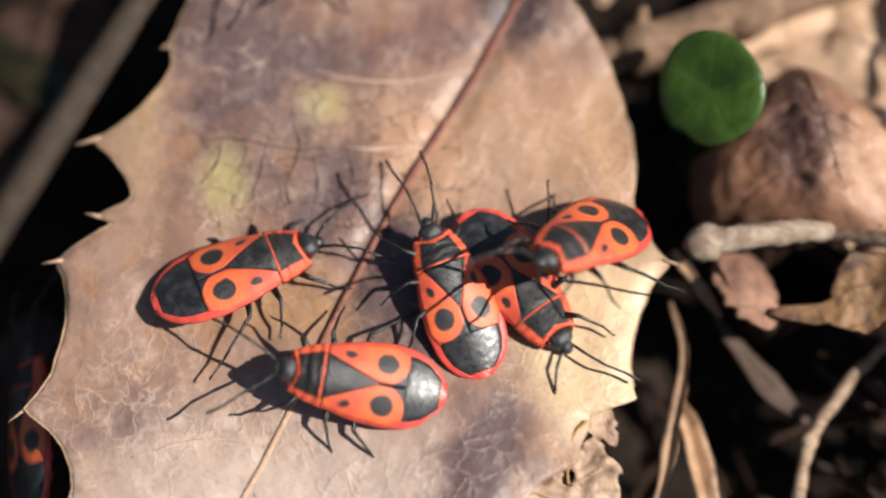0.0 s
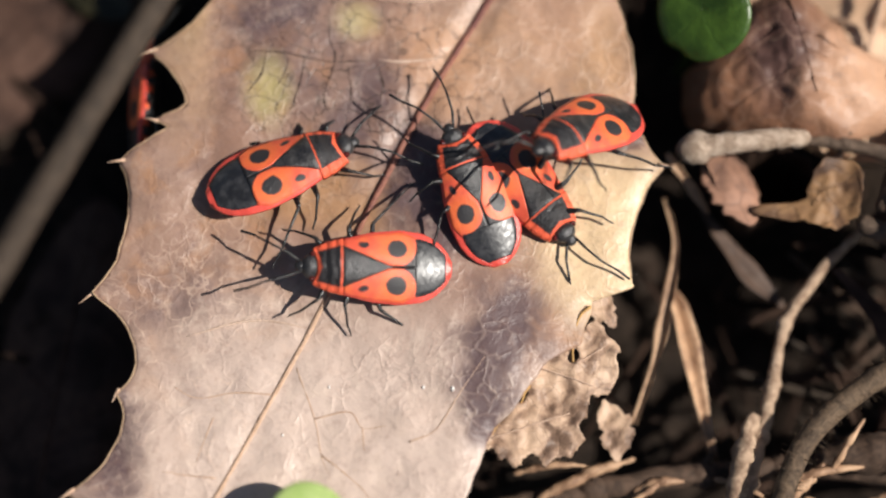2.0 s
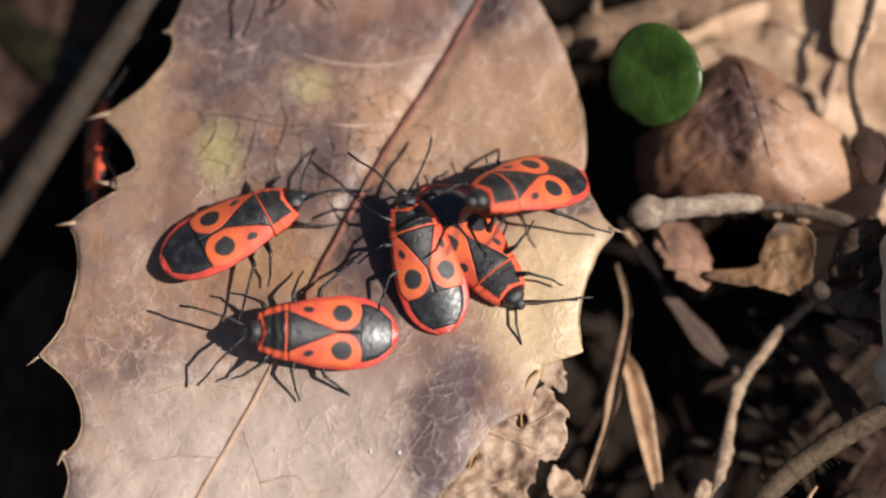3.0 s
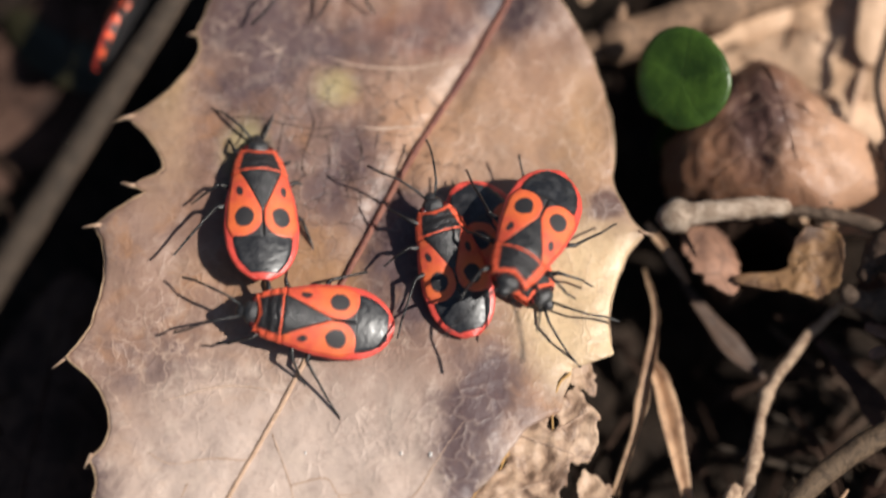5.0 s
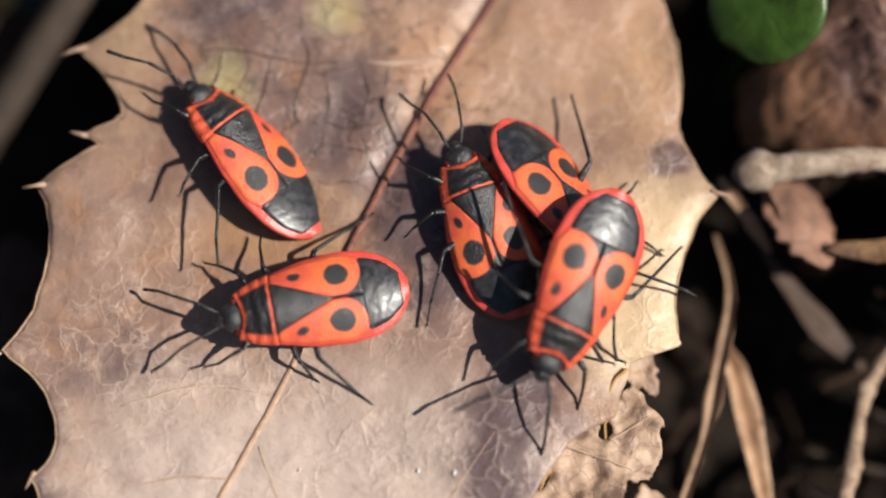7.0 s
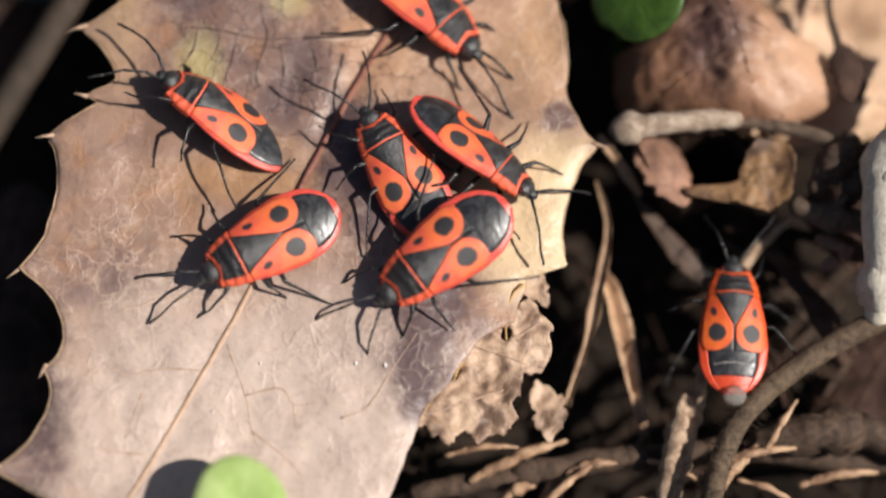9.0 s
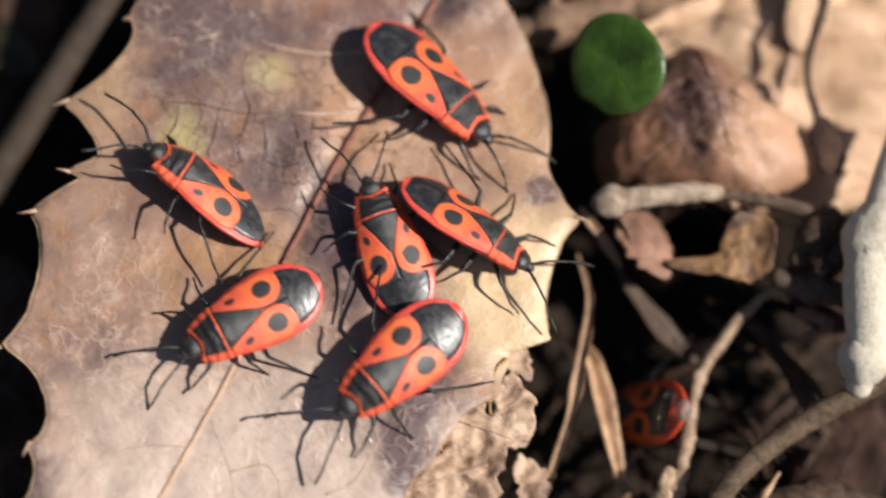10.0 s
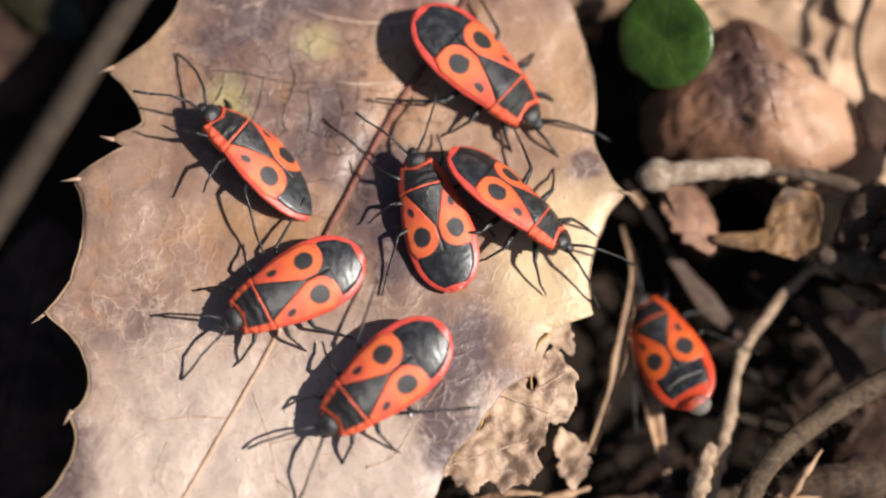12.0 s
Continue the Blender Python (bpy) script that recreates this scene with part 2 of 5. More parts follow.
def wood_material(name, light, dark, rough=0.75):
    m = Mat(name, rough, spec=0.3)
    c = m.mix(m.step(m.noise(1.3, 5.0, 0.65, warp=0.8), 0.35, 0.65), dark, light)
    c = m.mix(m.math("MULTIPLY", m.step(m.noise(5.0, 3.0), 0.55, 0.7), 0.5), c, dark)
    return m.finish(c, m.noise(3.5, 5.0, 0.65), 0.7, 0.15)


def soil_material():
    m = Mat("dark_soil", 0.95, spec=0.08)
    c = m.mix(m.step(m.noise(0.5, 6.0, 0.7), 0.35, 0.7), (0.020, 0.015, 0.012), (0.050, 0.035, 0.026))
    return m.finish(c, m.noise(1.6, 6.0, 0.7), 0.9, 0.5)


def green_material(name, light, dark):
    m = Mat(name, 0.36, spec=0.35)
    c = m.mix(m.step(m.noise(0.4, 3.0), 0.35, 0.65), dark, light)
    r = m.math("SQRT", m.math("ADD", m.math("MULTIPLY", m.x, m.x), m.math("MULTIPLY", m.y, m.y)))
    ray = m.step(m.math("SINE", m.math("ADD", m.math("MULTIPLY", m.math("ARCTAN2", m.y, m.x), 5.0), m.math("MULTIPLY", m.noise(0.7), 3.0))), 0.9, 1.0)
    pale = tuple(min(1.0, v * 1.9 + 0.01) for v in light)
    c = m.mix(m.math("MULTIPLY", m.math("MULTIPLY", ray, m.step(r, 0.2, 0.8)), 0.05), c, pale)
    c = m.mix(m.math("MULTIPLY", m.step(r, 2.6, 3.1), 0.10), c, pale)
    return m.finish(c, m.math("ADD", m.noise(0.8, 4.0), m.math("MULTIPLY", ray, -0.12)), 0.5, 0.25)


def red_shell(name, red, black, spot=-1.08, tip=-0.75):
    """Wing cover: red with one large and one small black spot on either side."""
    m = Mat(name, 0.45, spec=0.55, coat=0.2)
    at = m.moved(0.26, 1.6)
    c = m.mix(m.step(m.noise(1.1, 5.0), 0.35, 0.68), (red[0] * 0.86, red[1] * 0.70, red[2] * 0.95), (red[0], red[1] * 1.10, red[2]))
    lobes = m.math("MAXIMUM", m.spot(1.2, spot, 1.0, 1.15, 0.3), m.spot(-1.2, spot, 1.0, 1.15, 0.3))
    c = m.mix(m.math("MULTIPLY", lobes, 0.55), c, (red[0] * 1.04, red[1] * 1.35, red[2] * 0.9))
    f = None
    for sx in (-1, 1):
        for cx, cy, rx, ry, soft in ((1.14, spot, 0.56, 0.64, 0.10), (1.36, 0.68, 0.20, 0.34, 0.25)):
            s = m.spot(sx * cx, cy, rx, ry, soft, at)
            f = s if f is None else m.math("MAXIMUM", f, s)
    line = m.math("MULTIPLY", m.step(m.math("ABSOLUTE", m.x), 0.12, 0.05), m.step(m.y, tip + 0.5, tip + 0.2))
    ax = m.math("ABSOLUTE", m.x)
    dx, dy = m.math("DIVIDE", m.math("SUBTRACT", ax, 1.30), 1.27), m.math("DIVIDE", m.math("SUBTRACT", m.y, spot), 1.26)
    outside = m.step(m.math("ADD", m.math("MULTIPLY", dx, dx), m.math("MULTIPLY", dy, dy)), 0.94, 1.04)
    lobe = m.math("MULTIPLY", outside, m.math("MULTIPLY", m.step(m.y, spot + 0.05, spot - 0.05), m.step(ax, 1.80, 1.70)))
    c = m.mix(m.math("MAXIMUM", m.math("MAXIMUM", f, line), lobe), c, black)
    pits = m.step(m.edge(5.5, m.moved(0.15, 3.0)), 0.0, 0.10)
    return m.finish(c, m.math("ADD", m.noise(9.0, 3.0), m.math("MULTIPLY", pits, 0.5)), 0.4, 0.07, m.math("ADD", m.math("MULTIPLY", m.noise(3.0), 0.3), 0.28))


def rim_material(name, red):
    m = Mat(name, 0.35, coat=0.25)
    c = m.mix(m.step(m.noise(1.6, 4.0), 0.3, 0.7), tuple(v * 0.75 for v in red), red)
    return m.finish(c, m.noise(6.0, 4.0), 0.4, 0.08, m.math("ADD", m.math("MULTIPLY", m.noise(4.0), 0.4), 0.15))


def red_collar(name, red, black):
    """Shield behind the head: red border round a black band."""
    m = Mat(name, 0.42, spec=0.4)
    at = m.moved(0.12, 2.0)
    sp = m.n("ShaderNodeSeparateXYZ")
    m.nt.links.new(at, sp.inputs[0])
    ax = m.math("ABSOLUTE", sp.outputs[0])
    yy = sp.outputs[1]
    inx = m.step(m.math("ADD", ax, m.math("MULTIPLY", m.math("SUBTRACT", yy, 2.3), 0.27)), 1.30, 1.20)
    iny = m.math("MULTIPLY", m.step(yy, 2.10, 2.16), m.step(m.math("ADD", yy, m.math("MULTIPLY", ax, -0.30)), 3.34, 3.24))
    c = m.mix(m.math("MULTIPLY", inx, iny), red, black)
    fold = m.math("SINE", m.math("MULTIPLY", m.math("ADD", yy, m.math("MULTIPLY", m.noise(1.2, 2.0), 0.5)), 11.0))
    return m.finish(c, m.math("ADD", m.noise(7.0, 4.0), m.math("MULTIPLY", fold, 0.35)), 0.7, 0.14, m.math("ADD", m.math("MULTIPLY", m.noise(5.0), 0.5), 0.08))


def side_material(name, red, black):
    """Belly: black with a red side that is broken by black dashes."""
    m = Mat(name, 0.4)
    dash = m.step(m.math("SINE", m.math("MULTIPLY", m.y, 5.6)), 0.1, 0.35)
    band = m.math("MULTIPLY", m.step(m.z, 0.85, 0.95), dash)
    return m.finish(m.mix(band, black, red), m.noise(5.0, 3.0), 0.3, 0.06)


def tail_wing_material(name):
    m = Mat(name, 0.42, spec=0.75)
    c = m.mix(m.step(m.noise(1.2, 4.0), 0.4, 0.7), (0.013, 0.013, 0.015), (0.048, 0.047, 0.049))
    ridge = m.math("SINE", m.math("MULTIPLY", m.math("ADD", m.y, m.math("MULTIPLY", m.noise(0.9, 2.0), 1.6)), 9.0))
    return m.finish(c, m.math("ADD", m.math("MULTIPLY", ridge, 0.6), m.math("ADD", m.noise(2.5, 4.0), m.math("MULTIPLY", m.noise(11.0, 2.0), 0.5))), 0.12, 0.07, m.math("ADD", m.math("MULTIPLY", m.noise(3.0, 4.0), 0.5), 0.15))


def black_shell(name, rough=0.4, tone=0.019):
    m = Mat(name, rough, spec=0.7)
    c = m.mix(m.step(m.noise(2.0, 4.0), 0.4, 0.7), (tone, tone * 0.95, tone), (tone * 3, tone * 2.8, tone * 2.7))
    return m.finish(c, m.noise(7.0, 4.0), 0.6, 0.12, m.math("ADD", m.math("MULTIPLY", m.noise(4.0, 4.0), 0.5), rough - 0.25))


RED, ORANGE, BLACK = (0.86, 0.142, 0.052), (0.80, 0.115, 0.018), (0.026, 0.024, 0.025)
M_LEAF = main_leaf_material()
M_VEIN = wood_material("reddish_vein", (0.30, 0.125, 0.085), (0.16, 0.06, 0.05), 0.5)
M_VEIN_PALE = wood_material("pale_vein", (0.60, 0.40, 0.28), (0.46, 0.30, 0.20), 0.55)
M_VEIN_FINE = wood_material("fine_vein", (0.60, 0.44, 0.34), (0.46, 0.32, 0.24), 0.55)
M_CRACK = wood_material("dark_crack", (0.075, 0.045, 0.036), (0.04, 0.025, 0.02), 0.8)
M_VEIN_TAN = wood_material("tan_vein", (0.53, 0.37, 0.27), (0.43, 0.29, 0.21), 0.55)
M_TAN = dead_leaf_material("tan_dead_leaf", (0.62, 0.42, 0.285), (0.50, 0.32, 0.195), (0.24, 0.135, 0.085))
M_PALE = dead_leaf_material("bleached_dead_leaf", (0.68, 0.46, 0.31), (0.58, 0.375, 0.235), (0.38, 0.22, 0.13))
# brown of a blade with partial shade mixed into the colour
M_SHADED_BLADE = dead_leaf_material("brown_dead_leaf", (0.105, 0.066, 0.047), (0.066, 0.040, 0.029), (0.03, 0.018, 0.014), 0.16)
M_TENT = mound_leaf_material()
# near-black leaf colour: the deep litter's shade is put into it
M_SHADE_UMBER = dead_leaf_material("shade_umber_leaf", (0.052, 0.031, 0.022), (0.030, 0.018, 0.013), (0.012, 0.008, 0.006), 0.2, 0.85, spec=0.08)
M_OCHRE = dead_leaf_material("ochre_dead_leaf", (0.27, 0.15, 0.07), (0.16, 0.085, 0.045), (0.05, 0.028, 0.02), 0.35, 0.6)
# dead leaf brown darkened to the shade these leaves lie in
M_SHADE_BROWN = dead_leaf_material("shade_brown_leaf", (0.09, 0.05, 0.036), (0.05, 0.028, 0.021), (0.02, 0.012, 0.01), 0.2, 0.75, spec=0.12)
M_RUST = dead_leaf_material("rusty_dead_leaf", (0.37, 0.20, 0.132), (0.23, 0.122, 0.08), (0.06, 0.035, 0.03), 0.2, 0.6)
M_CRUMB = dead_leaf_material("crumbling_dead_leaf", (0.55, 0.375, 0.255), (0.31, 0.195, 0.13), (0.085, 0.05, 0.035), 0.5, 0.5, 1.2, net_share=0.06)
M_OCHRE_EDGE = wood_material("golden_fibre", (0.55, 0.33, 0.12), (0.38, 0.20, 0.07), 0.5)
M_MARGIN = wood_material("yellow_tan_margin", (0.48, 0.33, 0.20), (0.34, 0.22, 0.14), 0.5)
M_GLINT = wood_material("white_grain", (0.85, 0.83, 0.80), (0.78, 0.75, 0.71), 0.25)
M_STRAW = dead_leaf_material("dry_straw", (0.52, 0.33, 0.20), (0.37, 0.22, 0.13), (0.17, 0.09, 0.055), 0.4)
M_STICK = wood_material("bleached_wood", (0.47, 0.365, 0.28), (0.26, 0.185, 0.13))
M_KNOB = wood_material("knobbly_pale_wood", (0.50, 0.355, 0.245), (0.25, 0.160, 0.105))
M_TWIG = wood_material("dark_brown_twig", (0.11, 0.068, 0.046), (0.045, 0.028, 0.019))
M_GREYTWIG = wood_material("grey_brown_twig", (0.16, 0.11, 0.078), (0.07, 0.046, 0.032))
M_BARK = wood_material("smooth_tan_bark", (0.30, 0.185, 0.115), (0.17, 0.105, 0.068))
M_STEM = wood_material("hairy_brown_stem", (0.15, 0.10, 0.062), (0.065, 0.043, 0.028))
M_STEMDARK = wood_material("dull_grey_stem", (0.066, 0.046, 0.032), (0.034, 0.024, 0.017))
M_PALESTEM = wood_material("pale_grey_stalk", (0.74, 0.67, 0.55), (0.60, 0.52, 0.41))
M_SOIL = soil_material()
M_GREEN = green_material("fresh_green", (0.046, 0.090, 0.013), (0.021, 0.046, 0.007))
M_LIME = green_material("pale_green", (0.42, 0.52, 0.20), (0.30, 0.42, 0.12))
# olive taken almost to black to hold the leaf's shade
M_OLIVE_SHADED = green_material("shade_dark_olive", (0.019, 0.016, 0.005), (0.010, 0.009, 0.003))


# ---- mesh helpers ----
def mesh_ob(name, bm, material, scale=MM, smooth=True):
    bmesh.ops.recalc_face_normals(bm, faces=bm.faces)
    for v in bm.verts:
        v.co *= scale
    me = bpy.data.meshes.new(name)
    bm.to_mesh(me)
    bm.free()
    me.materials.append(material)
    for p in me.polygons:
        p.use_smooth = smooth
    return new(name, me)


def part(name, bm, material, parent, label="", smooth=True):
    """One mesh under a thing or under a part."""
    ob = mesh_ob(name, bm, material, MM, smooth)
    ob.parent = parent
    if label:
        ob["label"] = label
    return ob


def empty(name, x=0.0, y=0.0, z=0.0):
    ob = new(name)
    ob.empty_display_size = 0.002
    ob.location = (x * MM, y * MM, z * MM)
    return ob


def curve_points(points, per=6):
    """A smooth line through the points (Catmull-Rom)."""
    p = [Vector(q) for q in points]
    p = [2 * p[0] - p[1], *p, 2 * p[-1] - p[-2]]
    out = []
    for a, b, c, d in zip(p, p[1:], p[2:], p[3:]):
        for i in range(per):
            t = i / per
            out.append(0.5 * (2 * b + (c - a) * t + (2 * a - 5 * b + 4 * c - d) * t * t + (3 * b - a - 3 * c + d) * t**3))
    return out + [p[-2]]


def tube(bm, points, radii, sides=8, rough=0.0, freq=0.8, flat=1.0):
    """A round bar along the points, with closed ends; rough: uneven by that share of the radius."""
    pts = [Vector(q) for q in points]
    rr = np.interp(np.linspace(0, 1, len(pts)), np.linspace(0, 1, len(radii)), radii)
    rings, side = [], None
    for i, q in enumerate(pts):
        ahead = (pts[min(i + 1, len(pts) - 1)] - pts[max(i - 1, 0)]).normalized()
        if side is None:
            side = ahead.orthogonal().normalized()
        side = (side - ahead * side.dot(ahead)).normalized()
        up = ahead.cross(side)
        ring = []
        for k in range(sides):
            a = 2 * math.pi * k / sides
            d = side * math.cos(a) + up * math.sin(a) * flat
            r = float(rr[i])
            if rough:
                r *= 1 + rough * noise.noise((q + d * r) * freq)
            ring.append(bm.verts.new(q + d * r))
        rings.append(ring)
    for r0, r1 in zip(rings, rings[1:]):
        for k in range(sides):
            bm.faces.new((r0[k], r0[(k + 1) % sides], r1[(k + 1) % sides], r1[k]))
    for ring, q, way in ((rings[0], pts[0], pts[0] - pts[1]), (rings[-1], pts[-1], pts[-1] - pts[-2])):
        tip = bm.verts.new(q + way.normalized() * (ring[0].co - q).length * 0.6)
        for k in range(sides):
            bm.faces.new((ring[k], ring[(k + 1) % sides], tip))
    return bm


def sheet(bm, top, thick):
    """A closed sheet from a grid of points (rows of Vectors), given thickness downwards."""
    rows, cols = len(top), len(top[0])
    a = [[bm.verts.new(p) for p in row] for row in top]
    b = [[bm.verts.new((p[0], p[1], p[2] - thick)) for p in row] for row in top]
    for i in range(rows - 1):
        for j in range(cols - 1):
            bm.faces.new((a[i][j], a[i][j + 1], a[i + 1][j + 1], a[i + 1][j]))
            bm.faces.new((b[i][j], b[i + 1][j], b[i + 1][j + 1], b[i][j + 1]))
    ring = [(0, j) for j in range(cols)] + [(i, cols - 1) for i in range(1, rows)] + [(rows - 1, j) for j in range(cols - 2, -1, -1)] + [(i, 0) for i in range(rows - 2, 0, -1)]
    for (i, j), (k, l) in zip(ring, ring[1:] + ring[:1]):
        bm.faces.new((a[i][j], b[i][j], b[k][l], a[k][l]))
    return bm


def ball(bm, centre, radii, u=14, v=10):
    m = Matrix.Translation(centre) @ Matrix.Diagonal((*radii, 1.0))
    bmesh.ops.create_uvsphere(bm, u_segments=u, v_segments=v, radius=1.0, matrix=m)
    return bm


# ---- ground: dark soil, one sheet out to the far distance ----
def ground_height(x, y):
    near = math.exp(-((x - 8) ** 2 + (y - 8) ** 2) / 90.0**2)
    v = Vector((x, y, 0))
    return -13.0 + near * (3.2 * noise.noise(v * 0.07) + 1.3 * noise.noise(v * 0.3) + 0.5 * noise.noise(v * 0.9))


def build_ground():
    steps = np.concatenate([-np.geomspace(60, 4000000, 22)[::-1], np.linspace(-58, 58, 150), np.geomspace(60, 4000000, 22)])
    bm = bmesh.new()
    grid = [[bm.verts.new((x + 8, y + 8, ground_height(x + 8, y + 8))) for x in steps] for y in steps]
    for r0, r1 in zip(grid, grid[1:]):
        for j in range(len(steps) - 1):
            bm.faces.new((r0[j], r0[j + 1], r1[j + 1], r1[j]))
    return tagged(mesh_ob("ground", bm, M_SOIL), "dark crumbly humus soil under the leaf litter", "soil", kind="structure")


build_ground()


# ---- the large brown leaf on which the bugs stand ----
def leaf_z(x, y):
    """Height of the leaf's upper face."""
    z = 0.35 * math.sin(0.21 * x + 0.4) * math.cos(0.16 * y) + 0.5 * noise.noise(Vector((x * 0.09, y * 0.09, 3.0)))
    z += 0.20 * noise.noise(Vector((x * 0.4, y * 0.4, 7.0))) + 0.05 * noise.noise(Vector((x * 1.1, y * 1.1, 2.0)))
    off = x - rib_x(y)
    z -= (0.06 + 0.29 * min(1.0, max(0.0, (y - 2.0) / 8.0))) * math.exp(-(off / 1.1) ** 2)
    return z - 0.0011 * off * off * 0.6


RIB_BEND = ((-16.0, -6.5, -2.2, 1.0, 9.0, 14.0, 17.0, 20.0, 23.0, 26.0, 29.0), (-2.6, -1.15, -0.62, -0.22, -0.2, -0.2, 0.0, 0.42, 0.85, 1.12, 1.25))


def rib_x(y):
    """Where the midrib runs."""
    bend = float(sum(np.interp(y + d, *RIB_BEND) for d in (-1.5, 0.0, 1.5)) / 3)
    return 1.7 + 0.505 * (y - 12.9) - 0.002 * (y - 12.9) ** 2 * (1 if y > 12.9 else -1.2) + bend


def toothed_edge(y, teeth, side):
    """The edge between spine tips: each stretch is a concave bay. teeth: (y, x, depth of the bay below it)."""
    for (y0, x0, bay), (y1, x1, _) in zip(teeth, teeth[1:]):
        if y0 >= y >= y1:
            s = (y0 - y) / (y0 - y1)
            return x0 + (x1 - x0) * s - side * bay * (1 - abs(2 * s - 1) ** 2.6)
    return teeth[0][1] if y > teeth[0][0] else teeth[-1][1]


LEFT_TEETH = [(36.0, -4.2, -0.8), (27.5, -9.2, 0.1), (24.0, -10.5, 1.6), (18.5, -14.7, 0.6), (14.75, -12.3, 0.0), (13.95, -14.3, 0.0), (13.45, -13.2, -0.2), (11.3, -16.4, 1.3), (2.9, -17.9, 1.8), (-3.3, -16.2, 1.4), (-9.4, -19.0, 1.6), (-17.5, -9.5, 0.0)]
RIGHT_TEETH = [(36.0, -3.8, -1.6), (28.6, 10.2, -0.2), (25.4, 13.0, -0.9), (14.6, 15.5, 0.4), (10.8, 17.4, 1.0), (3.2, 15.4, -0.1), (2.3, 12.8, 0.0), (-0.4, 12.0, 0.5), (-3.0, 8.8, -0.2), (-5.6, 6.6, 0.0), (-8.4, 5.5, 0.0), (-11.5, 4.2, -0.4), (-17.5, -9.0, -0.5)]


LOWER_VEINS = (((-5.3, -1.8), (-4.2, -4.9), (-3.8, -7.1), (-3.2, -8.6)), ((-4.2, -4.9), (-2.1, -4.5), (-1.3, -5.5), (0.1, -5.4)), ((-1.3, -5.5), (-1.2, -6.9)), ((-6.8, -3.4), (-9.1, -3.3), (-11.3, -3.6), (-12.7, -2.9)), ((-10.1, -8.5), (-11.9, -8.3), (-13.3, -8.1)), ((-10.3, -4.8), (-11.3, -7.5)), ((1.5, -6.4), (3.1, -5.7), (4.5, -3.6), (6.1, -1.3)), ((-3.8, -7.1), (-1.5, -9.0), (-0.6, -10.3)))


LEAF_CRACKS = (((-3.4, 20.4), (-3.3, 19.0), (-3.0, 17.8), (-3.7, 15.4), (-3.4, 14.3)), ((-8.1, 18.3), (-6.5, 18.2), (-4.9, 17.9), (-3.0, 17.6), (-0.6, 17.7)), ((-6.5, 19.9), (-5.9, 20.3), (-5.5, 21.0)), ((-2.2, 17.3), (-2.0, 15.6), (-2.2, 14.3)), ((-6.5, 16.2), (-6.1, 17.0), (-5.9, 17.8)), ((-4.9, 17.9), (-5.2, 16.2), (-5.8, 14.5)), ((-0.4, 17.6), (0.0, 16.1), (-0.3, 14.9)), ((1.0, 17.4), (0.8, 16.2)), ((-2.2, 14.6), (-1.0, 14.2), (0.4, 14.4)), ((-7.3, 18.2), (-7.6, 16.8), (-8.4, 15.7)))


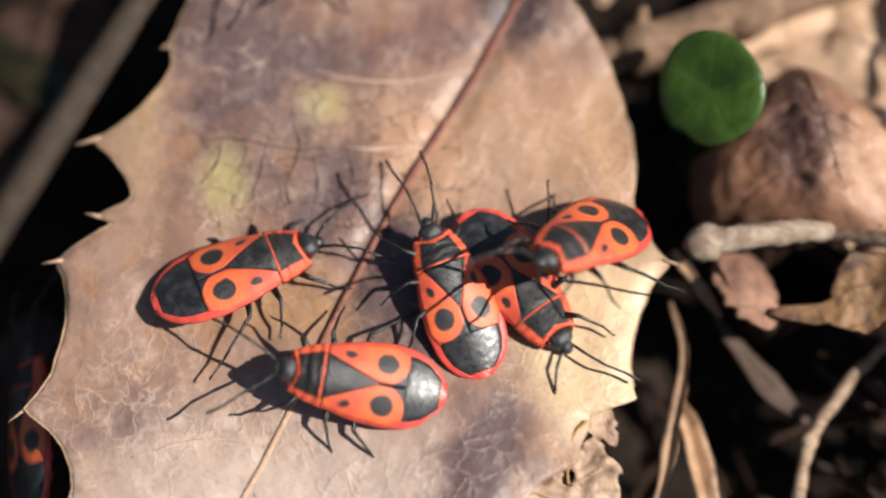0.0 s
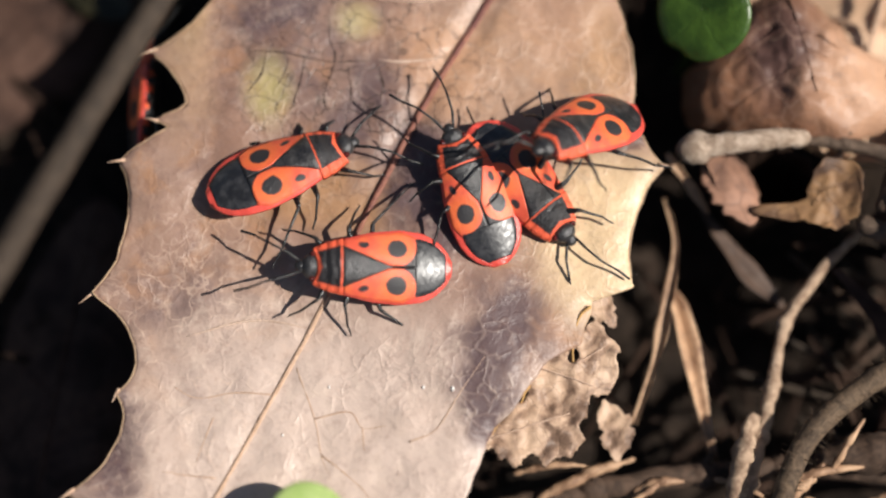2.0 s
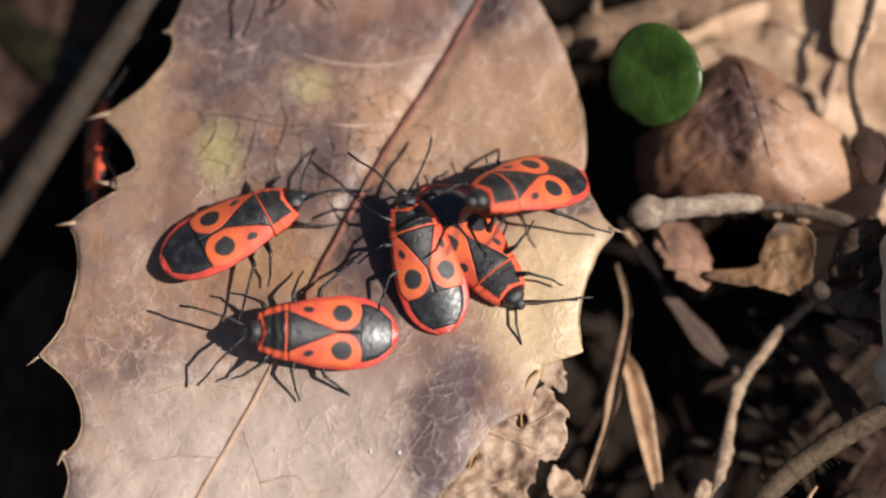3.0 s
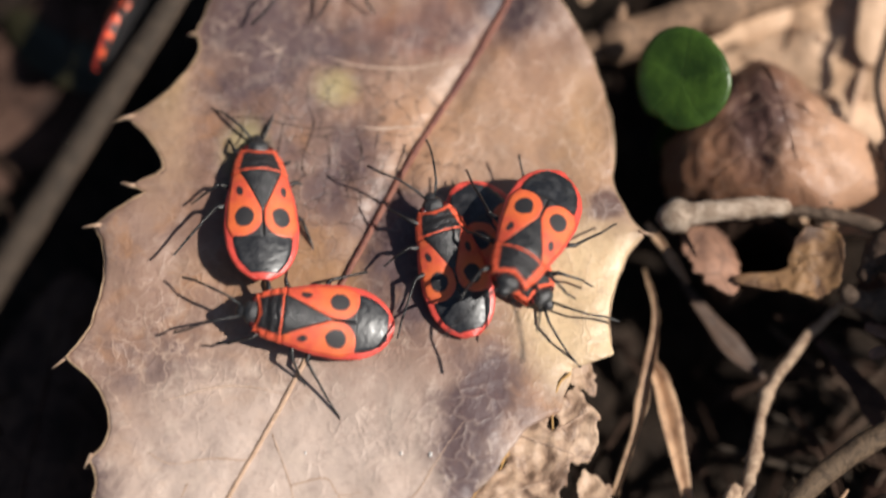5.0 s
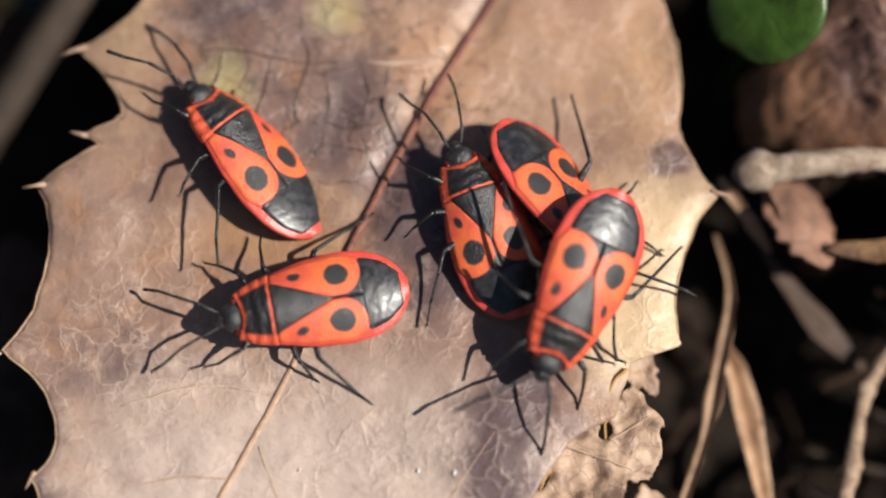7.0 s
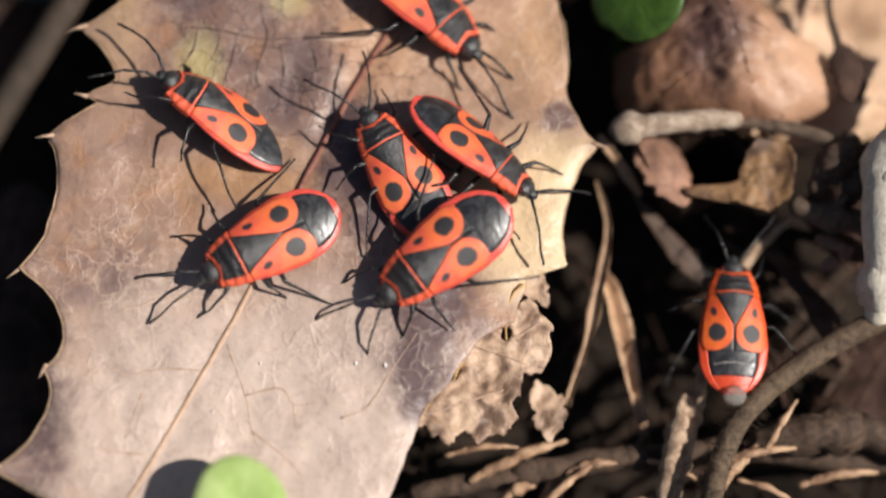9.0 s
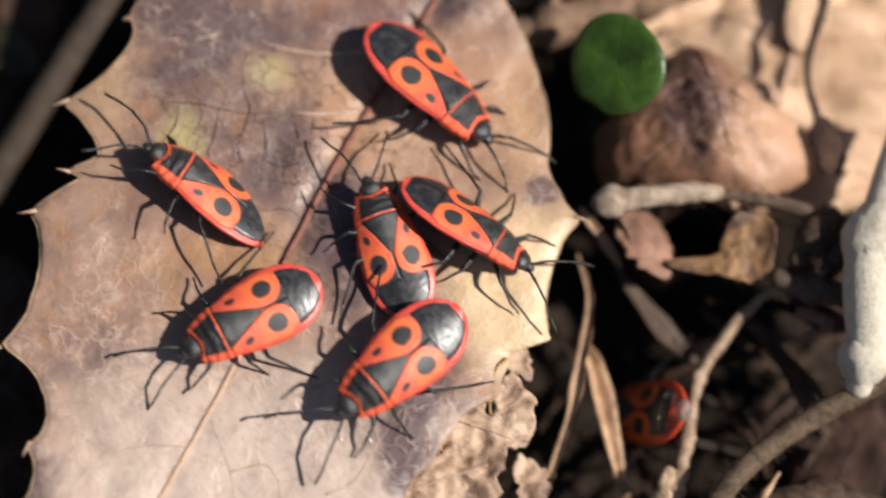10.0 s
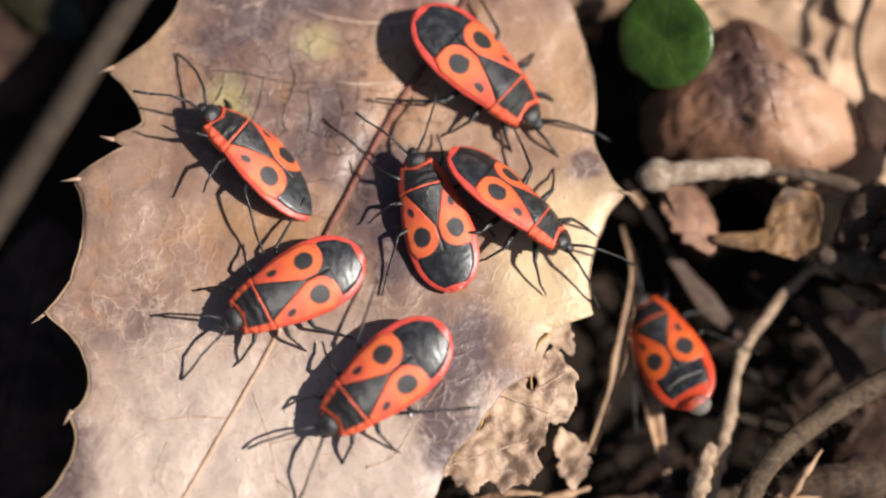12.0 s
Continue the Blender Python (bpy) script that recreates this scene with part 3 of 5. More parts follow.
def build_main_leaf():
    root = empty("dead_leaf", 2, 8, 0)
    bm = bmesh.new()
    rows = []
    for y in np.arange(35.9, -17.4, -0.16):
        l = toothed_edge(y, LEFT_TEETH, -1) + 0.12 * noise.noise(Vector((y * 1.1, 0, 1.0)))
        r = toothed_edge(y, RIGHT_TEETH, 1) + (0.10 if y > 3.5 else 0.3) * noise.noise(Vector((y * 1.0, 5.0, 2.0)))
        row = []
        for s in np.linspace(0, 1, 110):
            x = l + (r - l) * s
            d = min(x - l, r - x)
            row.append(Vector((x - 2, y - 8, leaf_z(x, y) - 0.5 * math.exp(-d / 0.8) * (0.4 + noise.noise(Vector((x * 0.2, y * 0.25, 0)))))))
        rows.append(row)
    sheet(bm, rows, 0.14)
    blade = part("blade", bm, M_LEAF, root)
    for teeth, side, a, b, cut in ((LEFT_TEETH, -1, 0.0, 1.0, 0.12), (RIGHT_TEETH, 1, 5.0, 2.0, 0.10)):
        line = []
        for y in np.arange(35.0, 3.6 if side > 0 else -17.0, -0.4):
            x = toothed_edge(y, teeth, side) + cut * noise.noise(Vector((y * (1.1 if side < 0 else 1.0), a, b)))
            line.append((x - 2, y - 8, leaf_z(x, y) - 0.57 * (0.4 + noise.noise(Vector((x * 0.2, y * 0.25, 0))))))
        bm = bmesh.new()
        tube(bm, line, (0.06, 0.07), 6, 0.4)
        part("leaf_margin", bm, M_MARGIN, blade, "thin yellowish leaf margin")
    rib = [(rib_x(y), y, leaf_z(rib_x(y), y) + 0.10) for y in np.arange(28.6, -16.0, -0.9)]
    upper = [p for p in rib if p[1] > 5.5]
    lower = [(p[0], p[1], p[2] - 0.14) for p in rib if p[1] <= 6.5]
    for name, pts, mat, rad in (("midrib", upper, M_VEIN, (0.27, 0.20)), ("midrib_tip", lower, M_VEIN_PALE, (0.20, 0.15))):
        bm = bmesh.new()
        tube(bm, [(x - 2, y - 8, z) for x, y, z in pts], rad, 8, 0.25, 0.9, 0.8)
        part(name, bm, mat, root)
    bm = bmesh.new()
    tube(bm, [(p.x - 2, p.y - 8, p.z) for p in curve_points([(rib_x(28.4), 28.4, leaf_z(rib_x(28.4), 28.4) + 0.1), (12.0, 32.0, -0.6), (15.0, 38.0, -3.0), (17.0, 46.0, -9.0)], 6)], (0.30, 0.45), 8, 0.15)
    part("petiole", bm, M_VEIN, root)
    # a pale cross-fold near the stalk end and two curved side veins
    for pts in (((-2.6, 22.6), (-0.6, 21.9), (2.0, 21.6), (4.5, 21.9), (6.6, 22.4)), ((-0.4, 17.75), (1.2, 17.6), (3.8, 17.9)), ((-4.3, 0.6), (-8.0, 1.2), (-12.0, 0.2))):
        bm = bmesh.new()
        tube(bm, [(p.x - 2, p.y - 8, leaf_z(p.x, p.y) - 0.035) for p in curve_points([(x, y, 0) for x, y in pts], 8)], (0.04, 0.11, 0.05), 6, 0.4)
        part("side_vein", bm, M_VEIN_FINE, blade)
    for pts in LOWER_VEINS:
        bm = bmesh.new()
        tube(bm, [(p.x - 2, p.y - 8, leaf_z(p.x, p.y) - 0.04) for p in curve_points([(x, y, 0) for x, y in pts], 6)], (0.08, 0.05), 6, 0.3)
        part("side_vein", bm, M_VEIN_TAN, blade)
    for x, y, dx, dy in ((-10.6, 24.0, -0.35, -0.1), (-14.7, 18.5, -0.9, -0.25), (-14.3, 13.95, -0.55, 0.15), (-16.4, 11.3, -0.7, -0.1), (-17.9, 2.9, -0.7, -0.55), (-16.2, -3.3, -0.25, -0.5), (-19.0, -9.4, -0.7, -0.5), (17.4, 10.8, 0.6, -0.2)):
        z = leaf_z(x, y) - 0.25
        bm = bmesh.new()
        tube(bm, [(x - 2 - 0.6 * dx, y - 8 - 0.6 * dy, z), (x - 2 + 0.2 * dx, y - 8 + 0.2 * dy, z), (x - 2 + dx, y - 8 + dy, z - 0.05)], (0.14, 0.09, 0.03), 6)
        part("spine", bm, M_VEIN_PALE, blade)
    for pts, r in ((((12.6, 1.9, -0.25), (11.9, 1.2, -0.3), (11.5, -0.4, -0.6), (11.6, -2.2, -1.2)), 0.12), (((10.0, -1.0, -0.2), (9.0, -2.4, -0.5), (8.3, -3.9, -0.9)), 0.11), (((8.8, -3.0, -0.2), (7.4, -4.6, -0.3), (6.2, -6.2, -0.5)), 0.13)):
        bm = bmesh.new()
        tube(bm, [(p.x - 2, p.y - 8, p.z) for p in curve_points(pts, 8)], (r, r * 0.6), 6, 0.3)
        part("margin_strand", bm, M_OCHRE_EDGE, blade, "golden fibre along the torn edge")
    # white beads added as glints of light on the blade
    for gx, gy, r in ((4.15, -3.25, 0.10), (2.4, -3.1, 0.08), (-6.1, -5.9, 0.06), (-3.3, -3.0, 0.06)):
        bm = bmesh.new()
        ball(bm, (gx - 2, gy - 8, leaf_z(gx, gy) + 0.05), (r, r * 1.6, r * 0.8), 8, 6)
        part("white_grain", bm, M_GLINT, root, "tiny white bead in place of a glint")
    for pts in LEAF_CRACKS:
        bm = bmesh.new()
        tube(bm, [(p.x - 2, p.y - 8, leaf_z(p.x, p.y) - 0.02) for p in curve_points([(x, y, 0) for x, y in pts], 7)], (0.035, 0.06, 0.03), 5, 0.6, 1.5)
        part("crack", bm, M_CRACK, blade, "fine dark crack in the blade")
    root.location.z = 1.2 * MM  # middle height of leaf and bugs
    for ob in root.children:
        ob.location.z -= 1.2 * MM
    return tagged(root, "large brown dead leaf with spiny edge and reddish midrib", "leaf")


main_leaf = build_main_leaf()
cam.data.dof.use_dof = True
cam.data.dof.focus_object = main_leaf
cam.data.dof.aperture_fstop = 10.0


# ---- bugs ----
def half_width(y):
    ys = (-5.0, -4.85, -4.6, -4.2, -3.7, -3.0, -1.6, 0.2, 2.0, 2.9, 3.7)
    ws = (0.35, 0.75, 1.15, 1.55, 1.86, 2.14, 2.30, 2.13, 1.70, 1.48, 1.08)
    return float(sum(np.interp(y + d, ys, ws) for d in (-0.16, -0.08, 0.0, 0.08, 0.16)) / 5)


def back_z(x, y):
    """Height of the bug's back."""
    w = half_width(y)
    crown = float(np.interp(y, (-4.9, -3.5, -1.0, 1.8, 2.6, 3.7), (0.22, 0.40, 0.62, 0.78, 0.80, 0.50)))
    rim = float(np.interp(y, (-4.9, -3.0, 2.0, 3.7), (1.22, 1.38, 1.47, 1.25)))
    return rim + crown * (1 - min(1.0, abs(x) / w) ** 2.0)


def plate(y0, y1, lo, hi, lift, thick=0.14, ny=18, nx=8, hollow=0.0):
    """A piece of the back between the side lines lo(y) and hi(y); hollow: how far its front edge curves in."""
    bm = bmesh.new()
    rows = []
    for y in np.linspace(y0, y1, ny):
        a, b = lo(y), hi(y)
        bend = hollow * (y - y0) / (y1 - y0)
        rows.append([Vector((x, y + bend * (1.9 * (2 * x / (b - a)) ** 2 - 1.0), back_z(x, y) + lift)) for x in np.linspace(a, b, nx)])
    return sheet(bm, rows, thick)


LEGS = {
    "foreleg": ((0.70, 2.70, 0.70), (1.85, 3.65, 1.15), (2.35, 4.85, 0.32), (2.45, 5.55, 0.07)),
    "midleg": ((0.80, 1.35, 0.62), (2.45, 1.75, 1.10), (3.55, 1.45, 0.28), (4.05, 1.20, 0.07)),
    "hindleg": ((0.80, 0.10, 0.62), (2.70, -0.45, 1.10), (4.05, -2.65, 0.28), (4.65, -3.75, 0.07)),
}


def build_bug(label, red, short=False, spot=-1.08, tip=-0.75):
    """A true bug about 10 mm long that looks along +y; its feet stand at z = 0."""
    tag = "orange" if short else "red"
    m_shell, m_collar = red_shell(tag + "_wing_cover", red, BLACK, spot, tip), red_collar(tag + "_collar", (red[0] * 0.95, red[1] * 0.88, red[2] * 1.1), BLACK)
    m_rim, m_side = rim_material(tag + "_rim", (red[0] * 0.90, red[1] * 0.62, red[2] * 1.2)), side_material(tag + "_belly", red, BLACK)
    m_black, m_tail, m_leg = black_shell(tag + "_bug_black", 0.36), tail_wing_material(tag + "_bug_tail_wing"), black_shell(tag + "_bug_leg", 0.34, 0.005)
    m_feeler = black_shell(tag + "_bug_feeler", 0.4, 0.009)
    m_eye = wood_material(tag + "_bug_eye", (0.10, 0.012, 0.01), (0.05, 0.006, 0.006), 0.2)
    m_seam = wood_material(tag + "_bug_seam", (0.55, 0.50, 0.45), (0.40, 0.35, 0.30), 0.4)
    bug = empty("firebug")
    # belly
    bm = bmesh.new()
    rings = []
    for y in np.linspace(-4.75, 3.5, 26):
        w, ring = half_width(y) * 0.84, []
        for k in range(20):
            a = 2 * math.pi * k / 20
            x = w * math.cos(a)
            z = back_z(x, y) - 0.16 if math.sin(a) >= 0 else 1.28 + 0.84 * math.sin(a) * min(1.0, w / 1.6)
            ring.append(bm.verts.new((x, y, z)))
        rings.append(ring)
    for r0, r1 in zip(rings, rings[1:]):
        for k in range(20):
            bm.faces.new((r0[k], r0[(k + 1) % 20], r1[(k + 1) % 20], r1[k]))
    bm.faces.new(rings[0])
    bm.faces.new(rings[-1][::-1])
    part("belly", bm, m_side, bug)
    # red edge on either side, wing covers, shield, tail wing
    for s in (-1, 1):
        part("rim", plate(-4.95, 2.0, lambda y: s * half_width(y) * 0.74, lambda y: s * half_width(y) * 1.01, 0.06, 0.13, 30, 5), m_rim, bug)
        part("wing_cover", plate(spot - 1.27, 1.95, lambda y: s * max(0.015, 1.30 * (y - tip) / (1.98 - tip)), lambda y: s * half_width(y) * (0.95 if y > spot - 0.5 else 0.95 - 0.14 * (spot - 0.5 - y)), 0.12, 0.16, 24, 12), m_shell, bug)
    part("scutellum", plate(tip, 2.02, lambda y: -max(0.02, 1.28 * (y - tip) / (1.98 - tip)), lambda y: max(0.02, 1.28 * (y - tip) / (1.98 - tip)), 0.15, 0.12, 16, 9), m_black, bug, "black triangular plate")
    if short:
        part("tail_band", plate(-3.75, -1.95, lambda y: -half_width(y) * 0.74, lambda y: half_width(y) * 0.74, 0.08, 0.12, 16, 12), m_tail, bug, "short black wing tip")
        bm = bmesh.new()
        tube(bm, [(x, -2.95 + 0.10 * math.cos(1.6 * x), back_z(x, -2.95) + 0.09) for x in np.linspace(-1.35, 1.35, 13)], (0.02, 0.035, 0.02), 6)
        part("wing_seam", bm, m_seam, bug, "pale seam across the wing tip")
        tail = part("tail_plate", plate(-4.8, -2.6, lambda y: -half_width(y) * 0.84, lambda y: half_width(y) * 0.84, 0.035, 0.12, 12, 10), m_rim, bug)
        drop = Mat("clear_droplet", 0.04, spec=0.8)
        drop.b.inputs["Transmission Weight"].default_value = 0.8
        drop.b.inputs["IOR"].default_value = 1.33
        bm = bmesh.new()
        ball(bm, (0.1, -5.1, 1.62), (0.80, 0.72, 0.55))
        part("droplet", bm, drop.finish((0.80, 0.74, 0.66)), tail, "clear glistening droplet")
    else:
        part("tail_wing", plate(-4.6, spot - 0.95, lambda y: -half_width(y) * (0.83 - 0.16 * max(0.0, -3.8 - y)), lambda y: half_width(y) * (0.83 - 0.16 * max(0.0, -3.8 - y)), 0.075, 0.12, 22, 14), m_tail, bug, "glossy black wing membrane")
    part("pronotum", plate(1.97, 3.72, lambda y: -half_width(y) * (1.03 - 0.10 * max(0, y - 3.5)), lambda y: half_width(y) * (1.03 - 0.10 * max(0, y - 3.5)), 0.14, 0.35, 18, 19, 0.16), m_collar, bug, "red collar plate with black band")
    part("rim", plate(-5.0, -4.30, lambda y: -half_width(y) * 1.0, lambda y: half_width(y) * 1.0, 0.045, 0.13, 10, 12), m_rim, bug)
    # head
    bm = bmesh.new()
    ball(bm, (0, 3.98, 1.38), (0.76, 0.62, 0.52), 16, 12)
    ball(bm, (0, 4.48, 1.27), (0.42, 0.52, 0.36), 12, 8)
    head = part("head", bm, m_black, bug)
    for s in (-1, 1):
        bm = bmesh.new()
        ball(bm, (s * 0.74, 3.86, 1.47), (0.22, 0.24, 0.20), 10, 8)
        part("eye", bm, m_eye, head)
        bend = [(0, 0, 0), (s * 0.50, 0.85, 0.40), (s * 1.10, 2.05, 0.30), (s * 1.65, 3.00, -0.25), (s * 1.95, 3.80, -0.70)]
        joints = []
        for a, b, r0, r1 in zip(bend, bend[1:], (0.09, 0.075, 0.065, 0.085), (0.10, 0.085, 0.075, 0.09)):
            bm = bmesh.new()
            tube(bm, curve_points([a, b], 3), (r0, r1, r1), 6)
            joints.append(part("antenna" if not joints else "antenna_segment", bm, m_feeler, joints[0] if joints else bug))
        joints[0].location = Vector((s * 0.33, 4.62, 1.34)) * MM
        for name, pts in LEGS.items():
            c, k, a, t = (Vector((s * q[0], q[1], q[2])) for q in pts)
            bm = bmesh.new()
            tube(bm, curve_points([(0, 0, 0), (k - c) * 0.5 + Vector((0, 0, 0.10)), k - c], 4), (0.16, 0.21, 0.13), 8)
            leg = part(name, bm, m_leg, bug)
            leg.location = c * MM
            bm = bmesh.new()
            tube(bm, curve_points([k - c, (k + a) / 2 - c + Vector((0, 0, 0.08)), a - c], 4), (0.115, 0.085, 0.08), 7)
            part("shin", bm, m_leg, leg)
            bm = bmesh.new()
            tube(bm, curve_points([a - c, (a + t) / 2 - c, t - c], 3), (0.075, 0.06), 6)
            for d in (-0.09, 0.09):
                tube(bm, [t - c, t - c + Vector((s * 0.12, 0.05 + d, -0.03))], (0.035, 0.015), 5)
            part("foot", bm, m_leg, leg)
    return tagged(bug, label, "bug", "firebugs")


BUG_LABEL = "red and black firebug standing on the dead leaf"
bug_1 = build_bug(BUG_LABEL, RED)
bug_2 = build_bug(BUG_LABEL, RED, spot=-1.42, tip=-1.1)
bug_3, bug_4, bug_5, bug_6, bug_7 = (copy_thing(bug_1, Matrix()) for _ in range(5))
bug_8 = build_bug("orange short-winged firebug crawling through the litter", ORANGE, True, -0.80, -0.42)
tagged(bug_5, "red and black firebug climbing over its neighbours")
tagged(bug_7, "red and black firebug climbing under the leaf edge")
bug_3.scale = (0.93, 0.93, 0.93)
bug_4.scale = (0.97, 0.97, 0.97)
bug_2.scale = (0.98, 0.96, 0.97)
bug_6.scale = (1.06, 1.06, 1.06)
bug_8.scale = (0.94, 0.90, 0.92)


# ---- litter round the leaf ----
def curled_leaf(name, label, x, y, z, length, width, heading, pitch=0.0, roll=0.0, curl=0.6, bend=0.2, mat=None, seed=0, ragged=0.12, tip=0.7, thick=0.12, nu=40, nv=18, veins=True):
    """A dry leaf: length along its heading, curled about its midrib (curl in radians to either side)."""

    def at(u, v):
        w = width / 2 * (1 - abs(u) ** 2.2) ** tip
        e = 1 + ragged * noise.noise(Vector((u * 4.0, math.copysign(3.0, v), seed * 3.7))) + 0.5 * ragged * noise.noise(Vector((u * 13.0, math.copysign(9.0, v), seed * 1.3)))
        a, r = v * curl * (e if v else 1), w / max(curl, 0.05)
        q = Vector((u * length * 0.3, v * width * 0.3, seed * 5.0))
        pz = -r * (1 - math.cos(a)) + 0.05 * width * noise.noise(q * 0.7) + 0.025 * width * noise.noise(q * 2.1) - bend * length * 0.25 * u * u
        return Vector((r * math.sin(a), u * length / 2, pz))

    root = new(name)
    root.matrix_world = pose(x * MM, y * MM, z * MM, pitch, roll, heading - 90)
    bm = bmesh.new()
    sheet(bm, [[at(u, v) for v in np.linspace(-1, 1, nv)] for u in np.linspace(-0.985, 0.985, nu)], thick)
    blade = part("blade", bm, mat, root)
    if veins:
        bm = bmesh.new()
        tube(bm, [at(u, 0.0) + Vector((0, 0, 0.03)) for u in np.linspace(-0.97, 0.97, 24)], (0.020 * width, 0.008 * width), 6, 0.2)
        part("midrib", bm, M_VEIN_PALE if mat in (M_TAN, M_PALE) else mat, root)
        for k in range(5):
            for side in (-1, 1):
                u0 = -0.75 + 0.32 * k + 0.05 * side
                bm = bmesh.new()
                tube(bm, [at(min(u0 + 0.28 * q, 0.96), side * q) for q in np.linspace(0, 0.9, 9)], (0.008 * width, 0.004 * width), 5)
                part("side_vein", bm, M_VEIN_PALE if mat in (M_TAN, M_PALE) else mat, blade)
    return tagged(root, label, "leaf")


def polar_leaf(name, label, x, y, radii, height, mat, thick=0.14, seed=0, ragged=0.06, rings=26, round_n=72, grain=0.25, veins=()):
    """A crumpled leaf about (x, y): radii at even angles, anticlockwise from +x; height(dx, dy, r) in mm."""
    bm = bmesh.new()
    n = len(radii)
    layers = []
    for drop in (0.0, thick):
        mid = bm.verts.new((0, 0, height(0, 0, 0) - drop))
        grid = []
        for i in range(1, rings + 1):
            ring = []
            for k in range(round_n):
                f = k / round_n * n
                j, s = int(f), f - int(f)
                s = s * s * (3 - 2 * s)
                rad = radii[j % n] * (1 - s) + radii[(j + 1) % n] * s
                rad *= 1 + 0.6 * ragged * noise.noise(Vector((k * 0.47, seed * 7.0, 0))) + ragged * noise.noise(Vector((k * 0.16, seed * 7.0, 5.0)))
                a, r = 2 * math.pi * k / round_n, i / rings
                dx, dy = rad * r * math.cos(a), rad * r * math.sin(a)
                q = Vector((dx, dy, seed * 3.0))
                ring.append(bm.verts.new((dx, dy, height(dx, dy, r) + grain * noise.noise(q * 0.5) + 0.4 * grain * noise.noise(q * 1.7) - drop)))
            grid.append(ring)
        for k in range(round_n):
            bm.faces.new((mid, grid[0][k], grid[0][(k + 1) % round_n]))
        for r0, r1 in zip(grid, grid[1:]):
            for k in range(round_n):
                bm.faces.new((r0[k], r1[k], r1[(k + 1) % round_n], r0[(k + 1) % round_n]))
        layers.append(grid[-1])
    for k in range(round_n):
        bm.faces.new((layers[0][k], layers[1][k], layers[1][(k + 1) % round_n], layers[0][(k + 1) % round_n]))
    root = empty(name, x, y, 0)
    part("blade", bm, mat, root)
    for x0, y0, x1, y1, r in veins:
        pts = []
        for q in np.linspace(0, 1, 14):
            dx, dy = x0 + (x1 - x0) * q, y0 + (y1 - y0) * q + 0.3 * math.sin(5 * q)
            share = math.hypot(dx, dy) / (sum(radii) / n)
            v = Vector((dx, dy, seed * 3.0))
            pts.append((dx, dy, height(dx, dy, min(share, 0.8)) + grain * noise.noise(v * 0.5) + 0.4 * grain * noise.noise(v * 1.7) + 0.02))
        bm = bmesh.new()
        tube(bm, pts, (r, r * 0.5), 6, 0.2)
        part("vein", bm, mat, root)
    return tagged(root, label, "leaf"), root


def ribbon(name, label, points, widths, mat, category="grass blade", fold=0.35, lean=0.0, thick=0.08):
    """A narrow folded blade along the points."""
    line = curve_points(points, 9)
    ww = np.interp(np.linspace(0, 1, len(line)), np.linspace(0, 1, len(widths)), widths)
    rows = []
    for i, p in enumerate(line):
        ahead = (line[min(i + 1, len(line) - 1)] - line[max(i - 1, 0)]).normalized()
        side = ahead.cross(Vector((0, 0, 1))).normalized()
        side = (Matrix.Rotation(radians(lean), 3, ahead) @ side).normalized()
        up = side.cross(ahead)
        rough = 1 + 0.25 * noise.noise(p * 0.6)
        rows.append([p + side * (v * float(ww[i]) * rough / 2) + up * (fold * float(ww[i]) * (abs(v) - 0.5)) for v in (-1, -0.6, -0.2, 0.0, 0.2, 0.6, 1)])
    bm = bmesh.new()
    sheet(bm, rows, thick)
    return tagged(mesh_ob(name, bm, mat), label, category)


# broad leaves beyond the gap
curled_leaf("dead_leaf", "bleached tan dead leaf lying flat under a curled one", 31.8, 21.8, -3.8, 20.0, 21.0, 72, 4, -6, 0.35, 0.1, M_PALE, 1)


def tent(dx, dy, r):
    """A ridge runs from the peak at the back towards the front; the sides fall away."""
    off = dx - 0.4 - 0.34 * (4.5 - dy) * 0.55
    fall = (0.42 if off < 0 else 0.16) * (math.sqrt(off * off + 1.2) - 1.1)
    return -0.2 - fall + 0.05 * dy - 1.9 * r**5


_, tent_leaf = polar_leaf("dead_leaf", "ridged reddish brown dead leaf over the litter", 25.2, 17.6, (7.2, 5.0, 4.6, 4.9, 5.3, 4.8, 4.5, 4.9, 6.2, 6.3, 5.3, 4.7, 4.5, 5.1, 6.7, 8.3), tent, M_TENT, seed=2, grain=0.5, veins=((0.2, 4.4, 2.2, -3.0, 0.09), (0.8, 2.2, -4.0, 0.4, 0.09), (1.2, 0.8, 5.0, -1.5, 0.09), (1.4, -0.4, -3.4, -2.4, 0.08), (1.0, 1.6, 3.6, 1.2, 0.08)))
curled_leaf("dead_leaf", "bleached tan dead leaf at the back of the litter", 23.0, 26.6, -4.2, 11.0, 3.6, 14, 0, 8, 0.4, 0.1, M_PALE, 3, 0.2, 0.3)
curled_leaf("dead_leaf", "bleached tan dead leaf at the back of the litter", 28.5, 30.5, -5.5, 13.0, 5.0, 20, 0, 8, 0.4, 0.1, M_TAN, 15, 0.25)
curled_leaf("dead_leaf", "pale upright strip of dead leaf", 34.6, 28.6, -3.0, 12.0, 4.4, 74, 0, 14, 0.4, 0.1, M_PALE, 4, 0.15, 0.4)


def bowl(dx, dy, r):
    return -11.5 + 8.8 * r**3.2 - 0.08 * dx + 0.10 * dy


